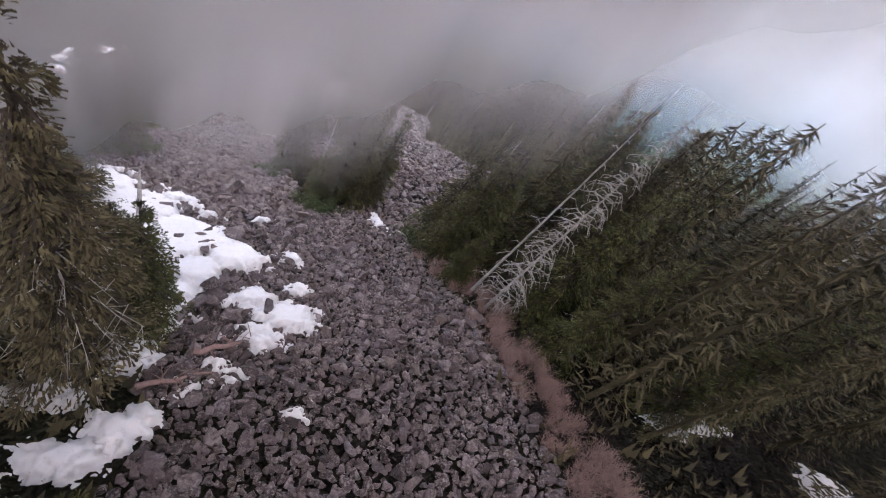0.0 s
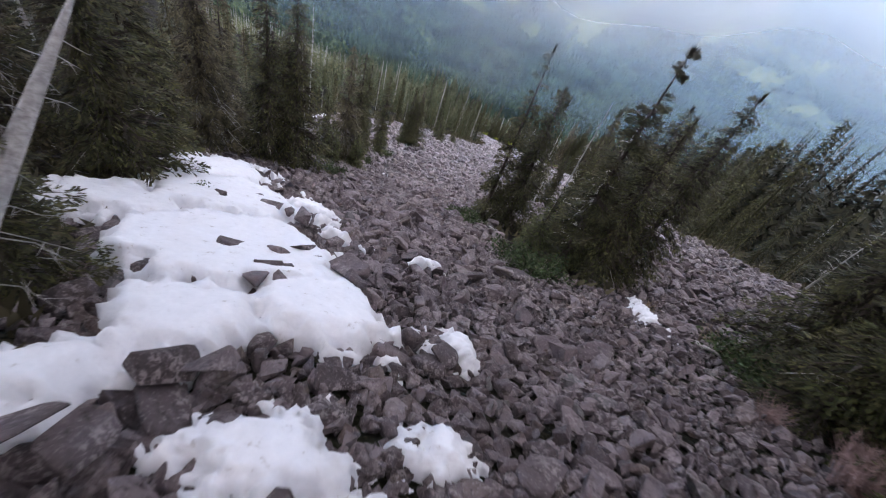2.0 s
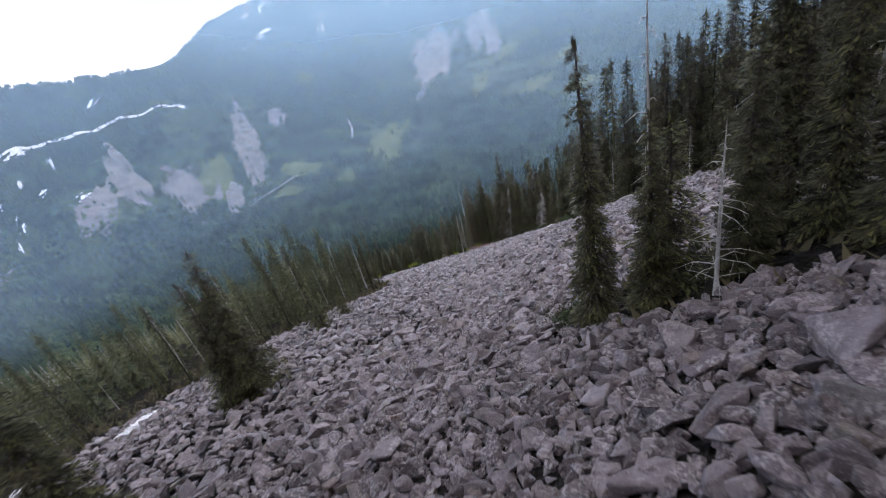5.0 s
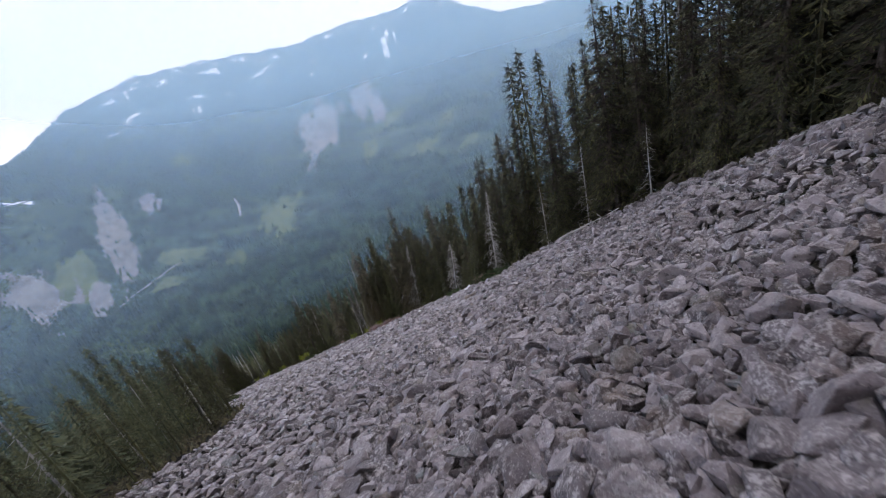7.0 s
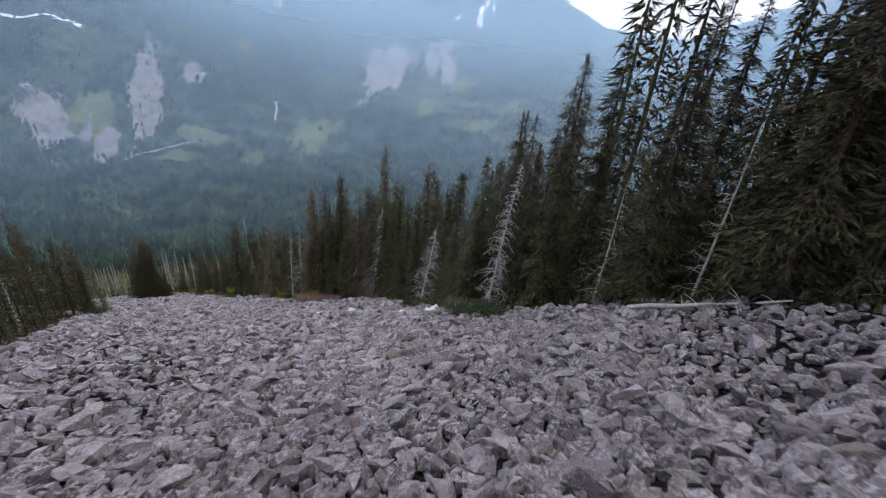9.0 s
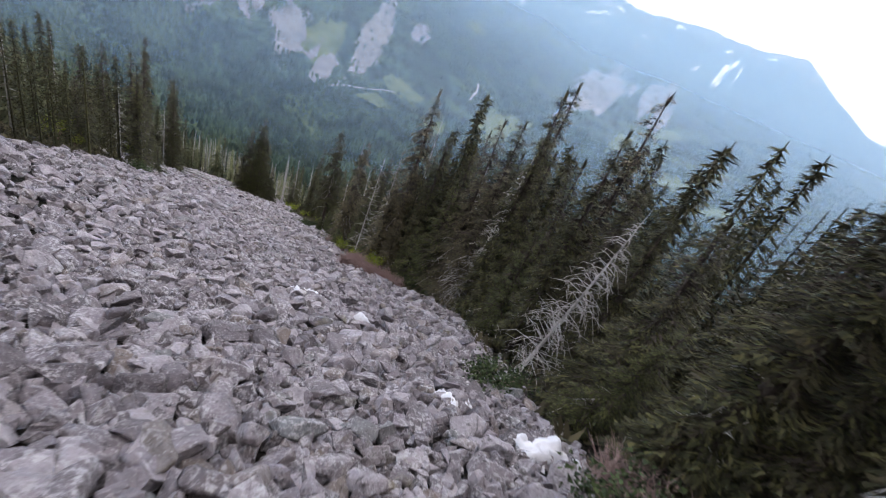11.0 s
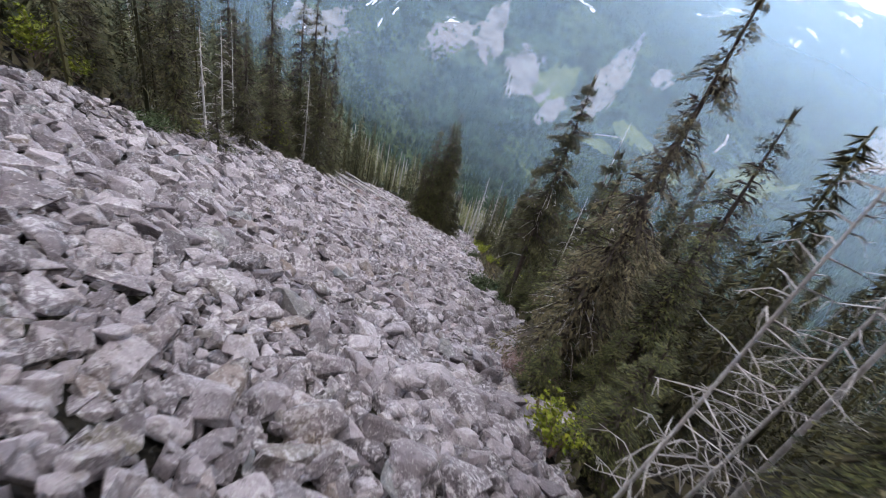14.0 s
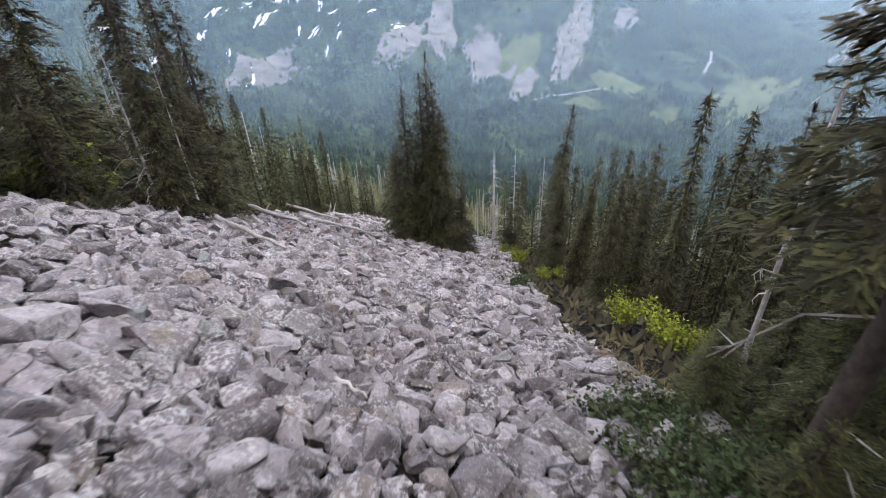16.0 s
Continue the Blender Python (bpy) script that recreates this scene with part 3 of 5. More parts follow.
talus = tagged(new("talus"), "wide field of angular grey lichen-spotted talus blocks on the slope", "talus", kind="structure")
BOX = (-34, 42, -6, 217)
mid = scatter(0.54, 0.42, 1.06, BOX, SHAPES, 31, 0.2)
small = scatter(0.34, 0.34, 0.62, BOX, SMALL_SHAPES, 32, 0.1)
chips = scatter(0.32, 0.28, 0.52, (-5, 15, -4, 22), SMALL_SHAPES, 36, 0.04)
big = scatter(3.3, 1.0, 1.6, BOX, SHAPES, 33, 0.16, keep=0.42)
under = scatter(0.42, 0.55, 0.85, BOX, SMALL_SHAPES, 37, -0.05)
LINE = [(3, 5), (8, 4), (9, 10), (1, 24), (1, 40), (6, 55), (13, 70), (20, 86), (25, 99), (25, 113), (21, 127), (15, 139), (8, 153), (2, 166)]
far_small = np.full(len(small[0]), 1e9)
for px, py in LINE:
    far_small = np.minimum(far_small, np.hypot(small[0] - px, small[1] - py))
low_down = np.full(len(under[0]), 1e9)
for px, py in LINE:
    low_down = np.minimum(low_down, np.hypot(under[0] - px, under[1] - py))
under = tuple(a[low_down < 9.5] for a in under)
keep_small = far_small < 10 + 6 * np.random.RandomState(3).rand(len(far_small)) ** 2
small = tuple(a[keep_small] for a in small)
# the blocks beside the flight line are pieces of their own
ROUTE = [(8.0, 5.0), (2.5, 5.5), (3.0, 14.0), (1.0, 24.0), (0.5, 36.0), (5.0, 53.0), (13.0, 70.0), (25.0, 99.0), (25.0, 113.0), (21.0, 127.0), (15.5, 139.0), (9.0, 152.0), (5.0, 160.0)]
near = np.full(len(mid[0]), 1e9)
for px, py in ROUTE:
    near = np.minimum(near, np.hypot(mid[0] - px, mid[1] - py))
order = np.argsort(near)
own, rest = order[:290], order[290:]
remote = near[rest] > 9
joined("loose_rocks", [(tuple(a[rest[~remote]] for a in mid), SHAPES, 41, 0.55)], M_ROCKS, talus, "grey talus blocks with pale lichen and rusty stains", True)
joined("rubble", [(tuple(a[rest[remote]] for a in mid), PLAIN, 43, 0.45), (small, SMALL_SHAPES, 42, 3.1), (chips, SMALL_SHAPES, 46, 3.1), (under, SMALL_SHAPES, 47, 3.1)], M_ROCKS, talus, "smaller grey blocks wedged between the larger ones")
rock_meshes = [worn_rock(300 + i, M_ROCK) for i in range(12)]
rr = random.Random(7)
for i in own:
    ob = new("rock", rr.choice(rock_meshes))
    t = SLOPE_TILT @ turn_matrix(rr, 0.55)
    ob.matrix_world = Matrix.LocRotScale((mid[0][i], mid[1][i], mid[2][i] + 0.05), Matrix(t.tolist()).to_quaternion(), [float(mid[3][i])] * 3)
    ob.parent = talus
big_meshes = [worn_rock(400 + i, M_ROCK) for i in range(8)]


def boulder(x, y, size, turn=0.0, flat=1.0, label="large angular grey boulder among smaller talus blocks"):
    ob = new("boulder", rr.choice(big_meshes))
    t = SLOPE_TILT @ turn_matrix(rr, 0.3)
    ob.matrix_world = Matrix.LocRotScale((x, y, ground_z(x, y) + size * 0.13), Matrix(t.tolist()).to_quaternion(), (size, size, size * flat))
    return tagged(ob, label, "boulder", "boulders on the talus")


for x, y, z, s in zip(*big):
    boulder(float(x), float(y), float(s))

for x, y, s in ((7.0, 50.6, 1.8), (7.9, 47.6, 2.1), (5.4, 47.7, 1.5), (4.4, 50.1, 1.4), (10.4, 49.6, 1.2), (10.0, 51.0, 1.1), (6.3, 49.0, 1.3), (8.8, 49.2, 1.6),
                (21.2, 104.9, 1.1), (23.4, 106.3, 1.2), (22.8, 102.9, 1.5), (23.5, 106.4, 1.3), (21.2, 107.2, 1.1), (3.4, 154.8, 1.2), (1.1, 154.6, 1.3),
                (7.2, 16.5, 1.6), (3.6, 19.4, 1.2), (-0.4, 13.6, 1.0), (1.8, 14.1, 1.1), (19.4, 77.9, 1.3), (18.2, 70.4, 1.4), (1.0, 9.6, 1.0), (0.5, 10.6, 1.2), (12.6, 10.6, 1.6), (12.2, 9.8, 1.3)):
    boulder(x, y, s)
# ---- trees ----
class Soup:
    """Triangles gathered piece by piece, each with its material's index."""

    def __init__(self):
        self.v, self.f, self.m = [], [], []

    def tube(self, pts, radii, sides=5, mat=0):
        base = len(self.v)
        n = len(pts)
        for i, p in enumerate(pts):
            d = (pts[min(i + 1, n - 1)] - pts[max(i - 1, 0)]).normalized()
            u = d.orthogonal().normalized()
            w = d.cross(u)
            for k in range(sides):
                a = 2 * math.pi * k / sides
                self.v.append(p + (u * math.cos(a) + w * math.sin(a)) * radii[i])
        for i in range(n - 1):
            for k in range(sides):
                a, b = base + i * sides + k, base + i * sides + (k + 1) % sides
                self.f += [(a, b, b + sides), (a, b + sides, a + sides)]
                self.m += [mat, mat]
        return self

    def blade(self, root, tip, side, width, mat=0):
        """One needle spray: a slim triangle."""
        base = len(self.v)
        self.v += [root + side * width, root - side * width, tip]
        self.f.append((base, base + 1, base + 2))
        self.m.append(mat)

    def mesh(self, name, mats, smooth=False):
        me = mesh_from(name, [tuple(v) for v in self.v], self.f, None, smooth)
        for mt in mats:
            me.materials.append(mt)
        if len(mats) > 1:
            me.polygons.foreach_set("material_index", self.m)
        return me


def trunk_soup(r, h, rad, bend, top=0.12):
    s = Soup()
    n = 9
    ph = r.uniform(0, 6.28)
    pts = [Vector((math.cos(ph) * bend * math.sin(2.2 * i / n), math.sin(ph) * bend * math.sin(2.2 * i / n), h * i / (n - 1) - 0.4 * (i == 0))) for i in range(n)]
    radii = [rad * ((1 - i / (n - 1)) ** 0.85 * (1 - top) + top) * (1.45 if i == 0 else 1) for i in range(n)]
    s.tube(pts, radii, 7)

    def at(z):
        k = max(0.0, min(n - 1.001, z / h * (n - 1)))
        i = int(k)
        return pts[i].lerp(pts[i + 1], k - i)
    return s, at


def conifer(seed, h, reach, start, gaps, blades, droop, mat, label, level=0.27, limbs=5, size=0.3, dead_low=0, power=0.8, patchy=0.0, stout=1.0):
    """A conifer: trunk, drooping boughs hung with needle sprays, and dead lower limbs."""
    r = random.Random(seed)
    tree = tagged(new("conifer"), label, "conifer tree")
    rad = (0.015 * h + 0.03) * stout
    ts, at = trunk_soup(r, h, rad, 0.02 * h, 0.08)
    crown, dead = Soup(), Soup()
    z = h * start + 0.05
    clump = r.uniform(0, 6.28)
    while z < h * 0.985:
        k = (z - h * start) / (h * (1 - start))
        for _ in range(limbs if k < 0.75 else max(3, limbs - 1)):
            ang = r.uniform(0, 6.28)
            if (r.random() < gaps or math.sin(ang + clump + z * 1.7) < patchy - 1) and not (patchy and k < 0.4):
                continue
            span = reach * ((1 - k) ** power * 0.9 + 0.1) * r.uniform(0.55, 1.15)
            o = at(z + r.uniform(-0.5, 0.5) * level)
            d = Vector((math.cos(ang), math.sin(ang), 0))
            side = Vector((-d.y, d.x, 0))
            rise = 0.3 * k + r.uniform(-0.12, 0.15)

            def limb(s):
                return o + d * (span * s) + Vector((0, 0, span * (rise * s - droop * s * s)))
            if span > 0.5:
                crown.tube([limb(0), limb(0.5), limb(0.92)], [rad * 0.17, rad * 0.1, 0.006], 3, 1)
            # bark-brown inner twigs, added so their dark colour deepens the crown's inner shade
            for _ in range(4):
                p = limb(r.uniform(0.05, 0.5)) + Vector((0, 0, r.uniform(-0.15, 0.1)))
                way = (d + side * r.uniform(-0.9, 0.9) + Vector((0, 0, r.uniform(-0.9, 0.2)))).normalized()
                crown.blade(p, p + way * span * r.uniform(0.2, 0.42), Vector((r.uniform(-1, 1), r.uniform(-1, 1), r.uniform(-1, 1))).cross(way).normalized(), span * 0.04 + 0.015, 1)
            count = max(5, int(blades * (0.25 + span / reach)))
            for i in range(count):
                s = 1 - 0.88 * r.random() ** 1.3
                u = r.uniform(-1, 1)
                w = 0.42 * span * (1.12 - s) + 0.05
                p = limb(s) + side * (u * w) - Vector((0, 0, abs(u) * w * 0.45 + r.uniform(0, 0.1)))
                ln = size * r.uniform(0.7, 1.7) * (1.15 - 0.45 * k)
                way = (d * r.uniform(0.3, 1.0) + side * (u * 0.9 + r.uniform(-0.4, 0.4)) + Vector((0, 0, r.uniform(-0.5, 0.15) - 0.45 * droop + 0.3 * k))).normalized()
                q = Vector((r.uniform(-0.5, 0.5), r.uniform(-0.5, 0.5), 1)).cross(way).normalized()
                wd = ln * r.uniform(0.11, 0.19)
                if r.random() < 0.55:
                    crown.blade(p, p + way * ln, q, wd)
                else:
                    crown.blade(p + way * ln, p, q, wd)
        z += level * r.uniform(0.75, 1.25)
    for i in range(6):
        crown.blade(at(h * 0.97), at(h) + Vector((r.uniform(-0.1, 0.1), r.uniform(-0.1, 0.1), 0.15)), Vector((math.cos(i), math.sin(i), 0)), 0.06)
    for i in range(dead_low):
        zz = h * r.uniform(0.05, start + 0.38)
        a = r.uniform(0, 6.28)
        d = Vector((math.cos(a), math.sin(a), 0))
        ln = reach * r.uniform(0.3, 0.85)
        o = at(zz)
        p1 = o + d * ln * 0.5 + Vector((0, 0, -0.1 * ln))
        p2 = o + d * ln + Vector((r.uniform(-0.2, 0.2), r.uniform(-0.2, 0.2), -0.55 * ln))
        dead.tube([o, p1, p2], [0.018, 0.012, 0.005], 3)
        for _ in range(4):
            q = p1.lerp(p2, r.random())
            dead.tube([q, q + Vector((r.uniform(-0.4, 0.4), r.uniform(-0.4, 0.4), r.uniform(-0.5, 0.1))) * ln * 0.5], [0.011, 0.004], 3)
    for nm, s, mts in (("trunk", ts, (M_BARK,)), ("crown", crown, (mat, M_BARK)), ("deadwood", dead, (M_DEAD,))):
        if s.v:
            p = new(nm, s.mesh(nm, mts, nm == "trunk"))
            p.parent = tree
            if nm != "trunk":
                tagged(p, kind="stuff")
    return tree


def snag(seed, h, reach, count, label, rad=None, broken=False, droop=0.35, low=0.08, thick=1.3):
    """A standing dead tree: bare trunk and its forked grey branches."""
    r = random.Random(seed)
    tree = tagged(new("dead_tree"), label, "dead tree")
    rad = rad or 0.0075 * h + 0.025
    ts, at = trunk_soup(r, h, rad, 0.012 * h, 0.14 if broken else 0.06)
    p = new("trunk", ts.mesh("trunk", (M_DEAD,), True))
    p.parent = tree
    for i in range(count):
        br = Soup()
        k = (i + r.random()) / count
        z = h * (low + (0.94 - low) * k)
        a = r.uniform(0, 6.28)
        d = Vector((math.cos(a), math.sin(a), 0))
        ln = reach * (1 - k) ** 0.7 * r.uniform(0.45, 1.15) + 0.15
        o = at(z)
        p1 = o + d * ln * 0.55 + Vector((0, 0, r.uniform(-0.1, 0.12) * ln))
        p2 = o + d * ln + Vector((r.uniform(-0.15, 0.15), r.uniform(-0.15, 0.15), -droop * r.uniform(0.4, 1.4))) * ln
        br.tube([o, p1, p2], [0.017 * thick, 0.011 * thick, 0.005], 3)
        for _ in range(4 if ln > 0.5 else 1):
            q = o.lerp(p1, r.uniform(0.4, 1)) if r.random() < 0.4 else p1.lerp(p2, r.random())
            br.tube([q, q + Vector((r.uniform(-0.5, 0.5), r.uniform(-0.5, 0.5), r.uniform(-0.6, 0.15))) * ln * 0.6], [0.009 * thick, 0.004], 3)
        p = new("branch", br.mesh("branch", (M_DEAD,)))
        p.parent = tree
    return tree


HEMLOCK = "dense dark green mountain hemlock with drooping boughs"
SPIRE = "narrow dark green spire-shaped subalpine conifer"
KINDS = {
    "full": [conifer(11 + i, 10.0, 2.2, 0.02, 0.08, 92, 0.5, M_NEEDLE, HEMLOCK, size=0.155, dead_low=5) for i in range(3)],
    "spire": [conifer(21 + i, 10.0, 0.95, 0.03, 0.05, 80, 0.6, M_NEEDLE, SPIRE, size=0.15, dead_low=12, power=0.5) for i in range(3)],
    "sparse": [conifer(31 + i, 10.0, 1.25, 0.06, 0.05, 260, 0.3, M_NEEDLE, "ragged conifer with its trunk showing between layered boughs", level=0.58, limbs=6, size=0.125, dead_low=8, power=0.62, patchy=0.1, stout=0.7) for i in range(2)],
    "layered": [conifer(35 + i, 10.0, 1.0, 0.03, 0.18, 150, 0.3, M_NEEDLE, "narrow ragged conifer with short layered boughs and its trunk showing", level=0.42, limbs=4, size=0.12, dead_low=6, power=0.45, stout=0.75) for i in range(2)],
    "broad": [conifer(38 + i, 10.0, 1.6, 0.34, 0.06, 280, 0.3, M_NEEDLE, "tall conifer with long flat boughs in layers along its trunk", level=0.44, limbs=6, size=0.125, dead_low=16, power=0.6, stout=0.95) for i in range(2)],
    "young": [conifer(41 + i, 5.0, 1.3, 0.0, 0.05, 34, 0.35, M_NEEDLE_LIGHT, "small bushy young conifer with boughs to the ground", level=0.2, size=0.16) for i in range(2)],
    "light": [conifer(46 + i, 10.0, 1.9, 0.03, 0.12, 86, 0.5, M_NEEDLE_LIGHT, "green conifer with brighter hanging boughs", size=0.15, dead_low=4) for i in range(2)],
    "shaggy": [conifer(51 + i, 10.0, 1.95, 0.03, 0.1, 122, 0.7, M_SHAGGY, "old conifer with hanging lichen and many dead lower branches", size=0.128, dead_low=46) for i in range(2)],
    "bare_foot": [conifer(57, 10.0, 1.95, 0.2, 0.1, 122, 0.7, M_SHAGGY, "old conifer with bare foot and tangled dead drooping branches", size=0.12, dead_low=90)],
    "snag": [snag(61 + i, 10.0, 1.7, 40, "standing dead tree with grey drooping bare branches") for i in range(3)],
    "feathered": [snag(91, 10.0, 1.2, 190, "standing dead tree feathered with pale drooping branches", rad=0.065, droop=0.5)],
    "limbed": [snag(95, 10.0, 2.4, 150, "fallen-topped dead tree with long pale drooping limbs", rad=0.11, droop=0.45, thick=1.4)],
    "spike": [snag(98, 10.0, 1.15, 64, "tall thin dead tree with pale hooked side branches", rad=0.042, droop=0.2, thick=1.0)],
    "pole": [snag(71 + i, 10.0, 0.55, 20, "tall thin dead spike with short stubs", rad=0.07) for i in range(2)],
    "stub": [snag(81, 10.0, 2.0, 18, "broken-topped grey dead trunk with a few long limbs", rad=0.34, broken=True, droop=0.1, low=0.1)],
}
LOW = {
    "full": [conifer(111 + i, 10.0, 2.2, 0.02, 0.05, 76, 0.5, M_NEEDLE, HEMLOCK, size=0.17, level=0.3) for i in range(3)],
    "spire": [conifer(121 + i, 10.0, 1.0, 0.03, 0.05, 68, 0.55, M_NEEDLE, SPIRE, size=0.16, power=0.5, level=0.28) for i in range(3)],
    "light": [conifer(146 + i, 10.0, 1.9, 0.03, 0.08, 54, 0.5, M_NEEDLE_LIGHT, "green conifer with brighter hanging boughs", size=0.165, level=0.29) for i in range(2)],
    "young": [conifer(141, 5.0, 1.3, 0.0, 0.05, 24, 0.35, M_NEEDLE_LIGHT, "small bushy young conifer with boughs to the ground", level=0.22, size=0.18)],
    "shaggy": [conifer(151, 10.0, 1.95, 0.03, 0.1, 56, 0.7, M_SHAGGY, "old conifer with hanging lichen and many dead lower branches", size=0.165, dead_low=30, level=0.29)],
}
proto_spots = iter(range(100))
for kind in list(KINDS.values()) + list(LOW.values()):
    for ob in kind:
        px = -30 + 4.0 * next(proto_spots)
        ob.matrix_world = pose(px, -150, ground_z(px, -150))
        tagged(ob, group="trees on the slope")
tr = random.Random(5)
placed = []


def plant(kind, x, y, h, lean=(0.0, 0.0), group=""):
    """Sets a tree of that kind and height on the slope; lean: metres by which its top stands off."""
    distant = min(math.hypot(x - px, y - py) for px, py in ROUTE) > 12.5 and not (x > 0 and 150 < y < 172)
    proto = tr.choice(LOW[kind] if distant and kind in LOW else KINDS[kind])
    full = 5.0 if kind == "young" else 10.0
    k = h / full
    wide = k ** 0.6 * tr.uniform(0.88, 1.12)
    up = Vector((lean[0], lean[1], h)).normalized()
    q = Vector((0, 0, 1)).rotation_difference(up)
    m = Matrix.LocRotScale((x, y, ground_z(x, y) - 0.05), q, None) @ pose(0, 0, 0, 0, 0, tr.uniform(0, 360)) @ Matrix.Diagonal((wide, wide, k, 1))
    placed.append((x, y))
    return tagged(copy_thing(proto, m), group=group or "trees on the slope")


STANDS = []
# beside the upper talus
STANDS.append((
    ("stub", -2.3, 10.1, 5.2, (-1.4, 7.4)), ("bare_foot", -3.1, 6.6, 13.0), ("light", -1.9, 8.7, 7.6), ("bare_foot", -5.6, 5.8, 11.0), ("young", -2.0, 1.6, 2.2),
    ("full", -4.6, 9.0, 9.0), ("full", -3.6, 12.0, 4.6), ("full", -6.8, 17.6, 9.0), ("young", -5.4, 13.4, 3.5), ("shaggy", -8.6, 16.0, 10.0),
    ("full", -9.6, 21.5, 10.0), ("full", -8.4, 27.5, 9.4), ("full", -7.0, 28.2, 10.0), ("shaggy", -10.5, 25.5, 10.5), ("young", -9.2, 36.6, 5.7),
    ("pole", -10.0, 35.4, 9.7, (-0.5, 0.0)), ("spire", -10.8, 34.6, 9.2), ("young", -8.4, 31.0, 2.6), ("shaggy", -8.8, 39.6, 10.5), ("spire", -9.8, 45.7, 11.5),
    ("pole", -12.8, 41.0, 12.5), ("young", -9.6, 37.8, 4.0), ("young", -7.5, 39.2, 3.5), ("young", -8.3, 35.8, 4.0),
))
# beside the upper talus, further on
STANDS.append((
    ("spire", -12.4, 38.6, 9.0), ("spire", -10.2, 54.4, 10.2), ("spire", -10.6, 49.9, 10.6), ("young", -9.5, 53.4, 3.8),
    ("full", -9.0, 66.7, 10.0, (0.6, 0.2)), ("full", -9.5, 66.3, 8.6), ("full", -8.6, 66.2, 7.4), ("young", -9.9, 66.0, 5.0), ("young", -7.1, 83.2, 4.2), ("young", -5.2, 86.0, 3.2), ("young", -8.0, 86.0, 5.5),
))
# tongue of trees between the two talus runs
STANDS.append((
    ("layered", 3.75, 30.2, 11.0), ("young", 7.2, 29.6, 4.0), ("sparse", 7.6, 24.6, 10.3), ("full", 8.8, 24.2, 8.2), ("full", 10.2, 25.2, 9.8),
    ("full", 9.4, 27.4, 9.2), ("young", 6.2, 25.0, 3.0), ("full", 15.0, 19.4, 9.4), ("snag", 9.0, 31.0, 9.5), ("pole", 8.0, 34.0, 10.0),
    ("full", 10.5, 33.0, 8.5), ("spire", 10.4, 37.8, 9.5), ("pole", 12.6, 42.4, 9.5), ("young", 12.6, 43.6, 4.0), ("young", 13.4, 45.0, 5.0),
    ("spire", 13.6, 43.2, 10.5), ("young", 12.4, 46.0, 3.4), ("spire", 8.4, 53.6, 6.5), ("spire", 7.1, 54.8, 9.4), ("pole", 8.9, 54.2, 10.8),
    ("young", 9.2, 54.0, 6.0), ("snag", 9.3, 52.0, 5.3), ("spire", 13.4, 54.4, 13.5), ("full", 13.4, 53.6, 6.5),
))
# tongue of trees between the two talus runs, further on
STANDS.append((
    ("pole", 15.2, 53.2, 10.0), ("spire", 15.4, 48.7, 10.5), ("full", 15.2, 52.0, 7.5), ("spire", 10.6, 52.4, 7.0), ("young", 6.4, 28.0, 2.2),
))
# forest beside the upper talus, downhill side
STANDS.append((
    ("feathered", 13.7, 11.4, 15.0), ("pole", 13.4, 12.8, 15.4), ("light", 15.4, 8.0, 9.0), ("light", 13.8, 16.5, 11.5), ("full", 19.0, 9.0, 12.0),
    ("light", 20.0, 13.0, 14.0), ("full", 22.0, 6.0, 12.0), ("light", 18.0, 4.5, 11.0), ("full", 24.0, 10.0, 13.0), ("full", 21.4, 16.0, 14.0),
    ("full", 17.5, 16.6, 14.0), ("full", 12.7, 16.9, 8.5), ("full", 13.2, 19.6, 10.5), ("light", 16.0, 11.0, 11.0), ("full", 17.2, 13.4, 14.0),
    ("full", 19.2, 18.0, 14.5), ("full", 20.4, 21.6, 13.0), ("full", 17.6, 21.4, 12.0), ("light", 12.9, 14.2, 5.5), ("full", 15.4, 19.0, 13.0),
))
# middle, facing the wide talus
STANDS.append((
    ("spire", 34.5, 104.0, 15.5), ("full", 38.0, 99.5, 15.0), ("spire", 40.5, 96.5, 17.5), ("full", 41.5, 92.0, 16.5), ("full", 41.0, 84.0, 15.0),
    ("snag", 39.0, 97.0, 9.0), ("snag", 36.4, 101.0, 8.0), ("full", 43.0, 88.0, 18.0), ("full", 39.0, 79.0, 15.0), ("snag", 40.8, 90.5, 7.0),
    ("full", 37.5, 74.0, 14.0), ("full", 44.0, 96.0, 19.0), ("full", 46.0, 90.6, 20.0), ("full", 45.0, 84.0, 19.0), ("full", 43.0, 78.0, 18.0),
    ("full", 40.6, 70.0, 16.0), ("full", 40.4, 101.6, 17.0), ("full", 48.0, 98.0, 20.0), ("full", 44.6, 103.6, 19.0), ("full", 42.0, 81.0, 17.0),
    ("full", 43.4, 92.6, 18.0),
))
